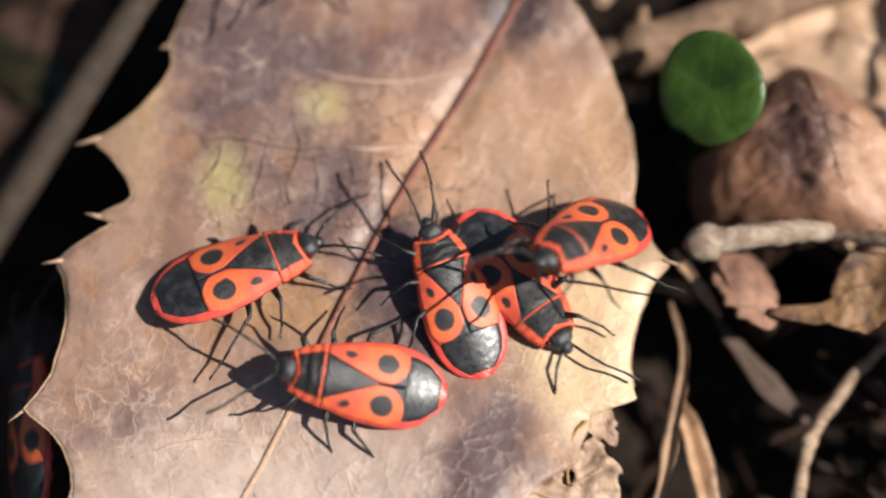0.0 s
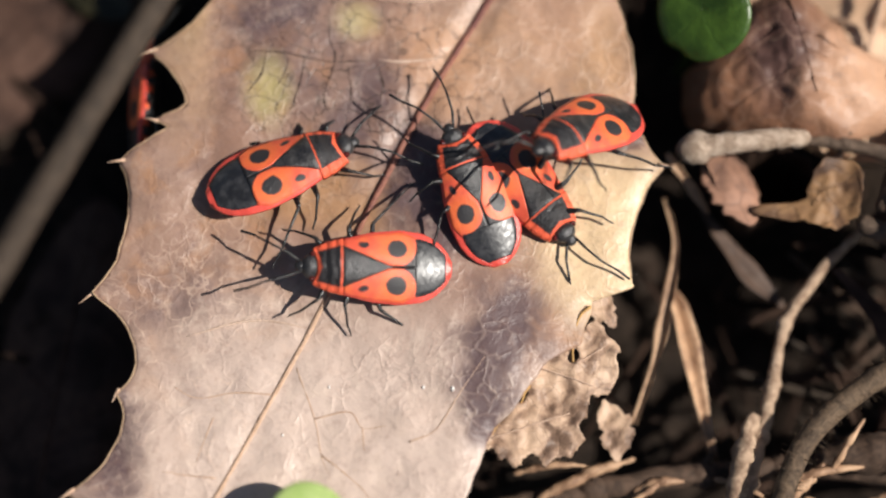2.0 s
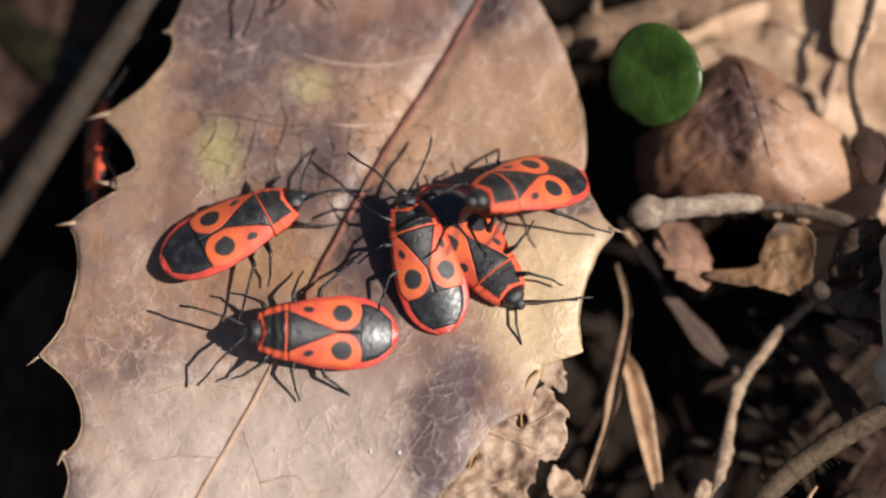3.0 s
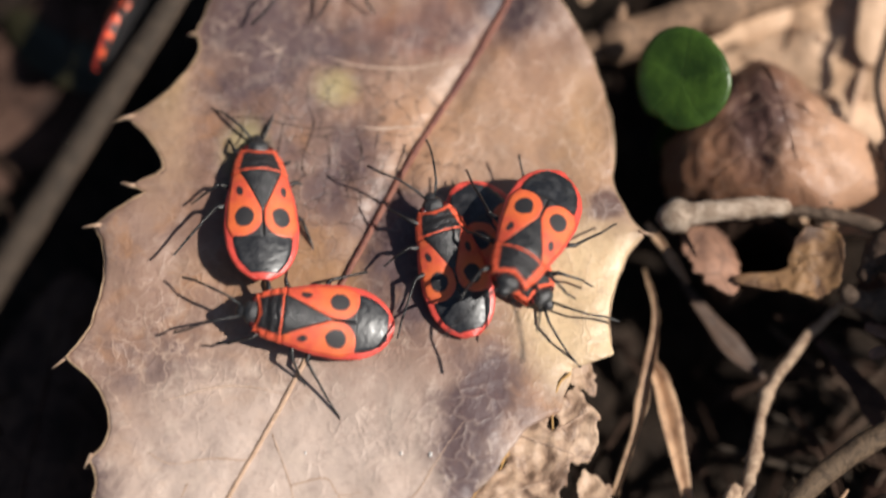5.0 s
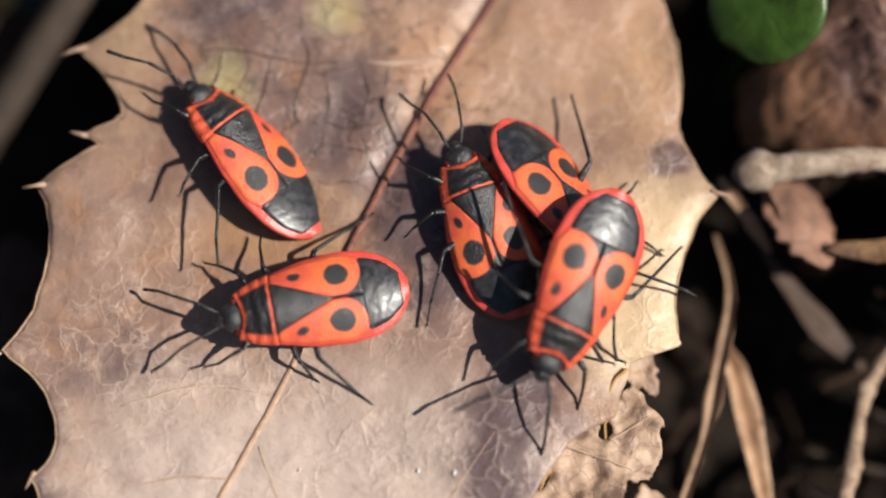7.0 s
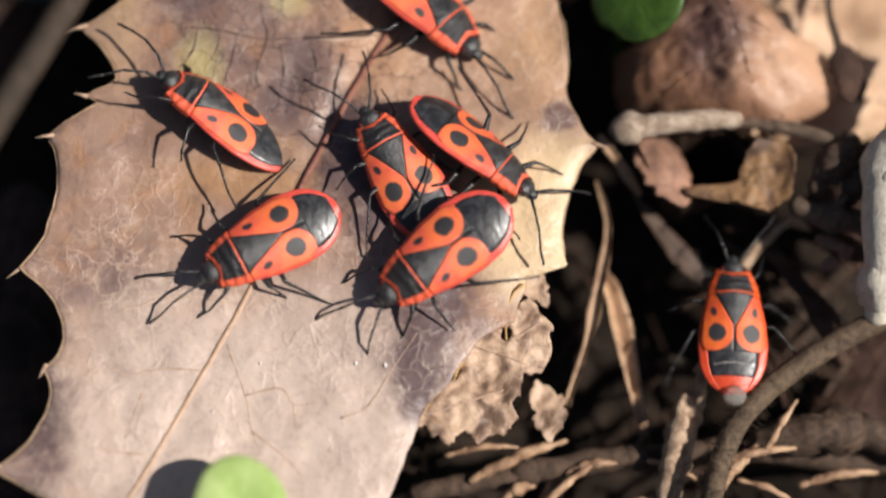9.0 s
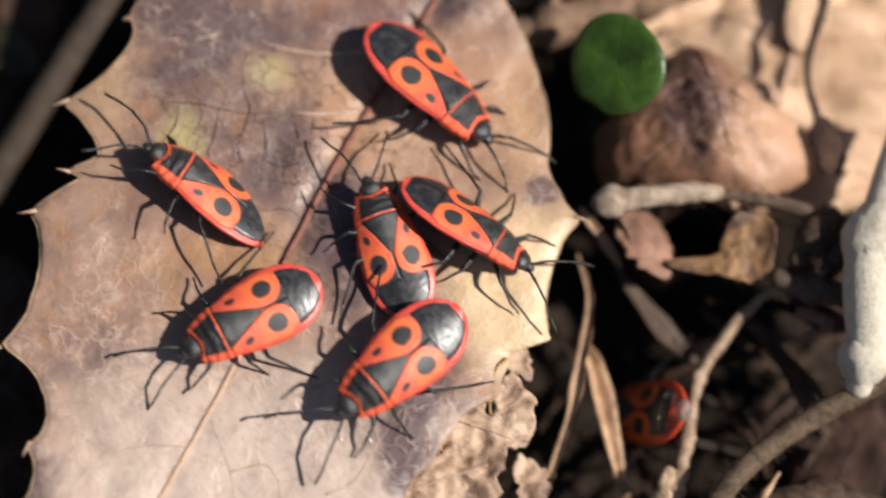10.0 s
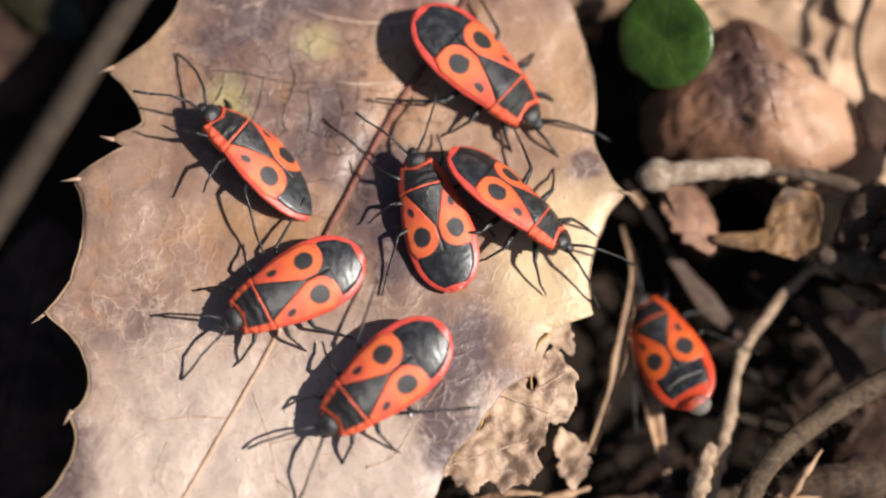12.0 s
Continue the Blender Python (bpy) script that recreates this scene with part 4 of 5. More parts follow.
# the hollow's shade is painted: near-black cup beside a lit rusty side
polar_leaf("dead_leaf", "cupped dead leaf, its deep hollow coloured dark for shade", 24.0, 10.4, (3.5, 3.2, 2.9, 2.5, 2.3, 2.4, 3.0, 4.0, 3.3, 2.9, 3.1, 3.0, 2.1, 1.9, 2.0, 2.8), bowl, M_SHADE_UMBER, seed=5, grain=0.3, veins=((-0.5, 0.0, -2.6, -1.6, 0.07), (0.4, 0.0, 2.6, 0.6, 0.07), (0.0, -0.3, 0.4, -1.9, 0.07)))
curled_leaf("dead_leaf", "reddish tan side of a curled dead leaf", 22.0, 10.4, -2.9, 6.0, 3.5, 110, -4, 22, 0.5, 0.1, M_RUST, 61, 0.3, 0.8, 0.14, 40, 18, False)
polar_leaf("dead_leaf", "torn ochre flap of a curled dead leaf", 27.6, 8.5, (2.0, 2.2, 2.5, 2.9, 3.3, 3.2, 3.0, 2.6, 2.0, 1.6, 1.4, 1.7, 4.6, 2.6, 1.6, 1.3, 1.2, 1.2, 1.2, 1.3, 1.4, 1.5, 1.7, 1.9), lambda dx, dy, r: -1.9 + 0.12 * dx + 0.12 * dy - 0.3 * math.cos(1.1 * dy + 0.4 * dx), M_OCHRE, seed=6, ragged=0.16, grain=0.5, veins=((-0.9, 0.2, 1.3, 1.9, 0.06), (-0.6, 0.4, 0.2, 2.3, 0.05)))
# three leaves whose colour already carries the shade
curled_leaf("dead_leaf", "dead leaf with its shade put in the brown", -21.0, 0.0, -9.5, 24.0, 10.0, 80, 0, -12, 0.5, 0.1, M_SHADE_BROWN, 8)
curled_leaf("dead_leaf", "dead leaf with its shade put in the brown", -18.0, -13.0, -9.5, 16.0, 9.0, 120, 0, 6, 0.5, 0.1, M_SHADE_BROWN, 12)
curled_leaf("dead_leaf", "dead leaf with its shade put in the brown", -23.0, 24.0, -10.5, 22.0, 9.0, 50, 0, 8, 0.4, 0.1, M_SHADE_BROWN, 9)
curled_leaf("dead_leaf", "olive leaf with its shade put in the colour", -20.5, 27.0, -10.0, 9.0, 4.0, 140, 0, 12, 0.4, 0.1, M_OLIVE_SHADED, 10)
for x, y, z, l, w, h, k in ((14.7, 29.5, -6.5, 1.8, 1.3, 60, 31), (13.0, 30.0, -6.5, 1.5, 1.1, 20, 32), (27.1, 28.4, -4.0, 1.9, 1.4, 110, 33), (29.9, 27.9, -4.0, 2.2, 1.2, 15, 34), (16.0, 32.5, -6.5, 2.4, 1.2, 140, 35)):
    curled_leaf("leaf_scrap", "small bleached scrap of dead leaf", x, y, z, 0.7 * l, 0.6 * w, h, 0, 8, 0.4, 0.1, M_TAN, k, 0.4, 0.4, 0.1, 14, 8, False)
for x, y, h, k in ((16.2, 31.0, 60, 41), (17.8, 30.6, 110, 42), (18.8, 32.2, 20, 43)):
    curled_leaf("weed_leaf", "small green weed leaf in the shade", x, y, -4.5, 3.4, 1.8, h, 10, -8, 0.4, 0.2, M_GREEN, k, 0.08, 0.6, 0.1, 16, 8)
# low leaves, shade painted into their brown
curled_leaf("dead_leaf", "dead leaf low in the litter, browned dark for shade", 34.5, 7.0, -5.4, 8.0, 5.0, 150, 0, -8, 0.4, 0.1, M_SHADE_BROWN, 53, 0.3)
curled_leaf("dead_leaf", "dead leaf low in the litter, browned dark for shade", 34.5, -3.6, -8.0, 11.0, 6.0, 60, 0, -10, 0.4, 0.1, M_SHADE_BROWN, 11, 0.15)
# dark scrap added in place of a shadow-like patch on the pale leaf
curled_leaf("leaf_scrap", "small dark scrap added for a shadow-like patch", 33.6, 16.0, -1.3, 4.0, 2.2, 100, 0, 10, 0.4, 0.1, M_SHADE_BROWN, 51, 0.4, 0.4, 0.1, 16, 8, False)
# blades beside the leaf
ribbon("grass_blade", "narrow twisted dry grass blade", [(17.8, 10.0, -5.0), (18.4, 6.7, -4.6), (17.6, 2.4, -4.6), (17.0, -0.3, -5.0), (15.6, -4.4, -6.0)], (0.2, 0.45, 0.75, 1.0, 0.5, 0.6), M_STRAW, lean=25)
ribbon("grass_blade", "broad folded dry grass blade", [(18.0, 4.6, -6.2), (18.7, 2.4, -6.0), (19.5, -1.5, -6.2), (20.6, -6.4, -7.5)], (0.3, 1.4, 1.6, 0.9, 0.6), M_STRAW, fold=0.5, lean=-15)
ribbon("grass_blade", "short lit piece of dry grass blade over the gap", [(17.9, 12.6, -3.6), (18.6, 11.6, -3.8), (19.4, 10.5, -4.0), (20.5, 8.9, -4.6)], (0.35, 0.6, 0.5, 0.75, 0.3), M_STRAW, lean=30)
# lower part of the lit blade above, shade painted in
ribbon("grass_blade", "broad grass blade below the gap, darkened for shade", [(20.2, 9.3, -5.6), (21.6, 7.3, -6.0), (23.4, 5.0, -6.4), (25.4, 3.3, -7.0)], (0.4, 0.8, 1.2, 1.9, 1.4, 0.3), M_SHADED_BLADE, fold=0.25, lean=-20)
# dim because shade is put into its colour
ribbon("grass_blade", "widening grass blade, dimmed by a shade colour", [(28.4, 5.3, -4.9), (29.8, 3.8, -5.1), (31.4, 1.9, -5.4), (33.6, -1.4, -6.2)], (0.4, 0.6, 1.2, 1.7, 1.3), M_SHADE_BROWN, fold=0.2, lean=10)
# deep blades: their shade is in the near-black colour
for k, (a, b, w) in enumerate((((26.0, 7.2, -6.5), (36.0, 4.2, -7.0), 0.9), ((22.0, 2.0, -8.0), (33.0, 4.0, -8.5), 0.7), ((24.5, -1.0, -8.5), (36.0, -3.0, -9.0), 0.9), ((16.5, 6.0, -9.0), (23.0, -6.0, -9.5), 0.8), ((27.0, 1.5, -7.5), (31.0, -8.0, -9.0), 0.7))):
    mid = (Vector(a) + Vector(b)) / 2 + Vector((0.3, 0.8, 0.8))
    ribbon("grass_blade", "grass blade deep in the litter, darkened for shade", [a, mid, b], (0.4 * w, w, 0.9 * w, 0.4 * w), M_SHADE_UMBER, fold=0.3, lean=10 * k - 20)


# decayed leaf below the main one
def torn_sheet(name, label, x, y, blobs, height, mat, seed, cell=0.15, thick=0.35, bite=0.45, holes=0.46):
    """Rotten leaf remains: a rough sheet over round patches (x, y, radii), eaten into by holes."""
    bm = bmesh.new()
    x0, x1 = min(b[0] - b[2] for b in blobs) - 0.5, max(b[0] + b[2] for b in blobs) + 0.5
    y0, y1 = min(b[1] - b[3] for b in blobs) - 0.5, max(b[1] + b[3] for b in blobs) + 0.5
    nx, ny = int((x1 - x0) / cell), int((y1 - y0) / cell)
    tops, lows = {}, {}

    def solid(i, j):
        px, py = x0 + (i + 0.5) * cell, y0 + (j + 0.5) * cell
        d = min(math.hypot((px - b[0]) / b[2], (py - b[1]) / b[3]) for b in blobs)
        d += bite * noise.noise(Vector((px * 0.8, py * 0.8, seed * 3.0))) + 0.4 * bite * noise.noise(Vector((px * 2.2, py * 2.2, seed)))
        return d < 1.0 and noise.noise(Vector((px * 0.62, py * 0.62, seed * 5.0 + 2.0))) < holes

    def corner(i, j):
        if (i, j) not in tops:
            px, py = x0 + i * cell, y0 + j * cell
            q = Vector((px, py, seed * 2.0))
            jx, jy = 0.35 * cell * noise.noise(q * 4.1), 0.35 * cell * noise.noise(q * 3.3 + Vector((9, 0, 0)))
            z = height(px, py) + 0.5 * noise.noise(q * 0.5) + 0.25 * noise.noise(q * 1.3) + 0.06 * noise.noise(q * 2.6)
            tops[i, j] = bm.verts.new((px + jx, py + jy, z))
            lows[i, j] = bm.verts.new((px + jx, py + jy, z - thick))
        return i, j

    keep = {(i, j) for i in range(nx) for j in range(ny) if solid(i, j)}
    for i, j in sorted(keep):
        a, b, c, d = corner(i, j), corner(i + 1, j), corner(i + 1, j + 1), corner(i, j + 1)
        bm.faces.new((tops[a], tops[b], tops[c], tops[d]))
        bm.faces.new((lows[d], lows[c], lows[b], lows[a]))
        for (e, f), side in (((a, b), (i, j - 1)), ((b, c), (i + 1, j)), ((c, d), (i, j + 1)), ((d, a), (i - 1, j))):
            if side not in keep:
                bm.faces.new((tops[f], tops[e], lows[e], lows[f]))
    bm.normal_update()
    for _ in range(5):
        rim = {}
        for e in bm.edges:
            a, b = e.verts
            if abs(a.co.z - b.co.z) < thick * 0.9 and len({f.normal.z > 0.5 for f in e.link_faces}) + (len(e.link_faces) < 2) > 1:
                rim.setdefault(a, []).append(b.co.copy())
                rim.setdefault(b, []).append(a.co.copy())
        for v, near in rim.items():
            v.co = v.co * 0.5 + sum(near, Vector()) / len(near) * 0.5
        bm.normal_update()
    root = empty(name, x, y, 0)
    part("blade", bm, mat, root)
    for b in blobs:
        q = Vector((b[0], b[1], 0))
        way = Vector((b[2] * 0.7, b[3] * 0.35 * (-1) ** int(b[2] * 3), 0))
        bm = bmesh.new()
        tube(bm, [(p.x, p.y, height(p.x, p.y) + 0.5 * noise.noise(Vector((p.x, p.y, seed * 2.0)) * 0.5) + 0.25 * noise.noise(Vector((p.x, p.y, seed * 2.0)) * 1.3) + 0.02) for p in (q + way * k for k in np.linspace(-1, 1, 14))], (0.07, 0.05), 6, 0.4)
        part("vein", bm, M_VEIN_TAN, root)
    return tagged(root, label, "leaf")


torn_sheet("decayed_leaf", "crumbling tan leaf remains under the large leaf", 10.8, -2.3, ((-0.6, 0.3, 3.7, 2.6), (1.9, 1.4, 1.4, 1.7), (-1.9, -3.0, 3.4, 2.2)), lambda dx, dy: -0.95 - 0.08 * dx + 0.05 * dy, M_CRUMB, 3)
polar_leaf("decayed_leaf", "pale crumbling scrap of dead leaf", 13.6, 2.1, (0.6, 0.7, 1.0, 1.2, 1.2, 1.1, 1.0, 0.8, 0.9, 0.8, 1.3, 0.8), lambda dx, dy, r: -2.2 - 0.15 * dx, M_CRUMB, seed=16, ragged=0.3, grain=0.4)
polar_leaf("decayed_leaf", "pale crumbling scrap of dead leaf", 14.4, -5.2, (1.1, 1.0, 1.3, 1.8, 2.0, 1.4, 1.0, 1.2, 1.3, 1.5, 1.2, 1.0), lambda dx, dy, r: -4.5 - 0.1 * dx + 0.1 * dy, M_CRUMB, seed=17, ragged=0.3, grain=0.5)


def bar(name, label, points, radii, mat, category, rough=0.25, freq=0.8, sides=10, per=8, nodes=(), spur=True):
    """A stem or twig: one shaft, and a swelling at each share of its length given in nodes."""
    line = curve_points(points, per)
    root = empty(name, *line[0])
    line = [p - Vector(points[0]) for p in line]
    bm = bmesh.new()
    tube(bm, line, radii, sides, rough, freq)
    part("shaft", bm, mat, root)
    for share in nodes:
        i = min(int(share * (len(line) - 1)), len(line) - 2)
        r = float(np.interp(share, np.linspace(0, 1, len(radii)), radii))
        d = (line[i + 1] - line[i]).normalized()
        bm = bmesh.new()
        tube(bm, [line[i] + d * (q * r) for q in (-1.2, -0.5, 0.0, 0.5, 1.2)], (r * 0.9, r * 1.22, r * 1.3, r * 1.2, r * 0.9), sides, 0.35, 1.5)
        side = d.orthogonal().normalized()
        if spur:
            tube(bm, [line[i] + side * r * 0.9, line[i] + side * r * 1.9 + d * r * 0.5], (r * 0.4, r * 0.22), 6, 0.3, 2.0)
        part("node", bm, mat, root)
    return tagged(root, label, category)


bar("stick", "short bleached stick with a rounded end", [(19.5, 12.2, -1.2), (22.0, 12.5, -1.0), (24.8, 12.8, -1.2), (26.5, 12.9, -1.6)], (0.80, 0.70, 0.66, 0.5), M_STICK, "stick", 0.22, 2.2, nodes=(0.03,), spur=False)
bar("twig", "thin grey twig beyond the stick", [(25.0, 13.2, -2.4), (29.5, 12.6, -2.2), (34.0, 10.9, -2.0), (40.0, 8.0, -2.5)], (0.4, 0.5, 0.45), M_GREYTWIG, "twig", nodes=(0.3, 0.7))
bar("twig", "knobbly bleached twig rising from the litter", [(30.4, 8.0, -5.5), (27.6, 5.2, -5.2), (25.2, 1.8, -5.2), (24.2, -2.2, -5.2), (23.0, -6.5, -5.4), (21.8, -11.0, -6.5)], (0.28, 0.32, 0.36, 0.42, 0.50, 0.52), M_KNOB, "twig", 0.5, 1.4, nodes=(0.42, 0.6, 0.75, 0.88))
bar("twig", "brown twig at the back of the litter", [(13.0, 23.8, -3.5), (18.0, 25.2, -3.0), (25.0, 27.6, -3.0), (36.0, 31.5, -4.0)], (1.0, 1.35, 1.2), M_BARK, "twig", 0.18, 0.5, nodes=(0.28, 0.62))
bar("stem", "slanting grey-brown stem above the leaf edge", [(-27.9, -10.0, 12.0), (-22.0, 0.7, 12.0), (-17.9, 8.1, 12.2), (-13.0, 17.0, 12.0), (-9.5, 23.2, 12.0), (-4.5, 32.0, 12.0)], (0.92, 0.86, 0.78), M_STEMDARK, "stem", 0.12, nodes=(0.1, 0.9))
bar("pale_shoot", "thick pale shoot bending up from a brown stem", [(38.4, 17.5, 0.2), (36.6, 11.6, 0.4), (35.4, 8.0, 0.4), (35.0, 4.6, 0.2), (34.8, 2.1, -0.8), (34.5, 0.1, -2.2)], (0.9, 1.4, 1.75, 1.65, 1.25, 0.75), M_PALESTEM, "shoot", 0.08, 0.4, 16, 10, nodes=(0.35, 0.8), spur=False)
# dark pieces and lit scraps between the cupped leaf and the pale shoot
bar("twig", "dark weathered twig across the litter", [(29.8, 7.6, -2.6), (32.0, 6.8, -2.3), (34.4, 6.2, -2.2), (38.0, 5.0, -2.4)], (0.6, 0.85, 0.8, 0.7), M_GREYTWIG, "twig", 0.4, 0.9, nodes=(0.4,))
bar("bark_piece", "small dark piece of bark", [(30.9, 8.4, -1.9), (32.2, 9.8, -1.5), (33.7, 11.6, -1.4)], (0.5, 0.95, 0.7), M_TWIG, "bark", 0.5, 0.9, nodes=(0.6,), spur=False)
bar("bark_piece", "small dark piece of bark", [(32.9, 7.7, -2.1), (33.9, 8.9, -1.8), (34.9, 10.6, -1.8)], (0.5, 0.8, 0.5), M_TWIG, "bark", 0.5, 0.9, nodes=(0.5,), spur=False)
for x, y, l, w, h, k in ((32.1, 5.2, 2.2, 0.9, 160, 71), (33.0, 4.5, 1.1, 0.8, 60, 72), (31.8, 3.8, 1.2, 0.8, 20, 73)):
    curled_leaf("leaf_scrap", "small orange brown scrap of dead leaf", x, y, -2.6, l, w, h, 0, 6, 0.4, 0.1, M_RUST, k, 0.4, 0.4, 0.1, 14, 8, False)


STRAWS = (
    ((9.5, -9.0, -6.5), (15.5, -6.6, -6.0), 0.50), ((11.5, -10.2, -6.5), (13.5, -9.4, -6.3), 0.45), ((15.5, -8.6, -6.5), (18.6, -8.0, -6.2), 0.40),
    ((13.0, -11.5, -6.5), (17.5, -7.8, -6.0), 0.35), ((20.5, -7.9, -6.0), (23.5, -9.0, -6.2), 0.30), ((24.5, -8.4, -5.0), (29.6, -7.4, -4.6), 0.38),
    ((26.0, -9.2, -5.5), (30.0, -11.0, -6.0), 0.30), ((27.5, -7.8, -4.6), (29.6, -4.6, -3.6), 0.32), ((8.0, -7.4, -6.5), (12.5, -7.0, -6.0), 0.30),
    ((30.0, -9.4, -6.5), (35.0, -8.6, -6.5), 0.40), ((18.0, -11.0, -6.5), (22.0, -10.2, -6.5), 0.35), ((24.0, -10.5, -5.5), (27.2, -7.2, -4.8), 0.55),
)
for a, b, r in STRAWS:
    mid = (Vector(a) + Vector(b)) / 2 + Vector((0.1, 0.25, 0.3))
    tagged(bar("straw", "short broken piece of dry straw", [a, mid, b], (r * 0.45, r * 0.8, r * 0.7, r * 0.25), M_STRAW, "straw", 0.7, 1.8, 7, 8), group="broken straws")
bar("twig", "dark rotting twig lying across the litter", [(6.0, -9.6, -7.4), (13.0, -8.4, -7.2), (20.0, -7.4, -7.0), (27.0, -7.0, -7.6), (38.0, -8.0, -8.5)], (0.6, 0.8, 0.75, 0.6), M_TWIG, "twig", 0.4, 1.0, nodes=(0.25, 0.5, 0.7))
bar("bark_piece", "rough grey brown piece of bark", [(27.0, -7.0, -6.2), (30.0, -6.4, -5.6), (34.0, -6.2, -5.8), (38.0, -7.6, -6.5)], (0.8, 1.25, 1.2, 0.8), M_TWIG, "bark", 0.5, 0.9, nodes=(0.55,), spur=False)
bar("twig", "splintered end of a bleached twig", [(22.8, -4.2, -4.2), (22.2, -6.5, -4.6), (21.6, -9.0, -5.2), (21.2, -13.0, -7.0)], (0.45, 0.75, 0.6, 0.6), M_KNOB, "twig", 0.6, 1.6)
# twig that also stands for a broken shadow line
bar("twig", "thin dark twig at the back, partly a shadow line", [(35.0, 31.0, 0.0), (33.8, 25.5, -0.4), (32.5, 21.0, -1.2), (33.2, 17.5, -1.8)], (0.45, 0.32, 0.22, 0.30), M_TWIG, "twig", 0.35, 1.2, nodes=(0.45,))


def build_hairy_stem():
    stem = empty("hairy_stem")
    line = curve_points([(38.4, 1.9, -2.3), (34.5, 0.1, -2.5), (29.3, -2.9, -2.6), (25.7, -6.2, -2.8), (23.9, -11.0, -3.6), (22.5, -18.0, -9.0)], 10)
    bm = bmesh.new()
    tube(bm, line, (0.75, 0.72, 0.7), 12, 0.12)
    part("stalk", bm, M_STEM, stem)
    rng = random.Random(9)
    bm = bmesh.new()
    for _ in range(750):
        i = rng.randrange(len(line) - 1)
        ahead = (line[i + 1] - line[i]).normalized()
        d = (ahead.orthogonal().normalized() @ Matrix.Rotation(rng.uniform(0, 6.283), 3, ahead)).normalized()
        p = line[i].lerp(line[i + 1], rng.random()) + d * 0.66
        tube(bm, [p, p + (d + ahead * rng.uniform(-0.3, 0.3)) * rng.uniform(0.25, 0.75)], (0.018, 0.006), 3)
    hairs = part("hairs", bm, M_STEM, stem)
    hairs["kind"] = "stuff"
    return tagged(stem, "arching brown plant stem covered in fine hairs", "stem")


build_hairy_stem()


def build_seedling(x, y, z, radius, mat, label, tilt, turn, away=0.8):
    root = empty("seedling", x, y, z)
    bm = bmesh.new()
    layers = []
    for drop in (0.0, 0.2):
        mid = bm.verts.new((0, 0, -0.03 * radius - drop))
        rings = []
        for i in range(1, 13):
            r = i / 12
            ring = []
            for k in range(40):
                a = 2 * math.pi * k / 40
                rad = radius * r * (1 + 0.02 * math.cos(2 * a + 0.6) + 0.03 * math.cos(3 * a + 1.0) - 0.10 * math.exp(-((a - 4.05) / 0.22) ** 2) + 0.05 * math.cos(2 * a - math.pi))
                ring.append(bm.verts.new((rad * math.cos(a), rad * math.sin(a), radius * (0.16 * r**2 - 0.22 * r**4 + 0.015 * math.sin(3 * a) * r) - drop * (1 - 0.6 * r**4))))
            rings.append(ring)
        for k in range(40):
            bm.faces.new((mid, rings[0][k], rings[0][(k + 1) % 40]))
        for r0, r1 in zip(rings, rings[1:]):
            for k in range(40):
                bm.faces.new((r0[k], r1[k], r1[(k + 1) % 40], r0[(k + 1) % 40]))
        layers.append(rings[-1])
    for k in range(40):
        bm.faces.new((layers[0][k], layers[1][k], layers[1][(k + 1) % 40], layers[0][(k + 1) % 40]))
    blade = part("leaf_blade", bm, mat, root)
    blade.rotation_euler = (radians(tilt), radians(turn), 0)
    bm = bmesh.new()
    tube(bm, curve_points([(0, 0, -0.5), (0.4, 0.7 * away, -2.4), (0.2, away, ground_height(x, y + away) - z - 0.5)], 6), (0.32, 0.4), 8)
    part("stalk", bm, mat, root)
    return tagged(root, label, "seedling")


build_seedling(19.8, 20.3, 1.5, 3.15, M_GREEN, "round glossy green seedling leaf", 14, -24)
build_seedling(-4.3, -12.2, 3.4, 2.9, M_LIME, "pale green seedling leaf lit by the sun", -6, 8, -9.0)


def build_straw_litter():
    """Loose broken straw and bark crumbs on the soil."""
    rng = random.Random(21)
    bm = bmesh.new()
    for _ in range(420):
        x, y = rng.uniform(-40, 55), rng.uniform(-30, 48)
        z = ground_height(x, y) + rng.uniform(0.1, 2.5)
        a, l = rng.uniform(0, 6.283), rng.uniform(1.5, 9.0)
        d = Vector((math.cos(a), math.sin(a), rng.uniform(-0.2, 0.2))) * l / 2
        c = Vector((x, y, z))
        tube(bm, [c - d, c + Vector((0, 0, rng.uniform(0, 0.5))), c + d], (rng.uniform(0.1, 0.4), rng.uniform(0.1, 0.35)), 5, 0.4, 1.2, 0.5)
    # straw coloured near black in place of shade
    return tagged(mesh_ob("straw_litter", bm, M_SHADE_UMBER), "broken straw and bark crumbs on soil, darkened for shade", "litter", kind="stuff")


build_straw_litter()


def build_dim_stalks():
    """Thin dry stalks that cross one another in the hollow beside the large leaf."""
    rng = random.Random(5)
    for k in range(16):
        x, y = rng.uniform(21.5, 38.0), rng.uniform(-6.5, 9.0)
        a = rng.choice((-35, -50, 48, 60, -15)) + rng.uniform(-9, 9)
        l, z = rng.uniform(3.5, 9.0), rng.uniform(-12.0, -8.5)
        d = Vector((math.cos(radians(a)), math.sin(radians(a)), rng.uniform(-0.15, 0.15))) * l / 2
        c = Vector((x, y, z))
        side = Vector((-d.y, d.x, 0)) * rng.uniform(-0.12, 0.12)
        # dark materials here replace the shade that dims the stalks
        tagged(bar("stalk", "thin dry stalk deep in the litter, dark for shade", [c - d, c + side, c + d], (rng.uniform(0.10, 0.25), rng.uniform(0.16, 0.30), 0.10), rng.choice((M_STEMDARK, M_TWIG)), "stalk", 0.4, 1.3, 7, 7), group="dry stalks")


build_dim_stalks()


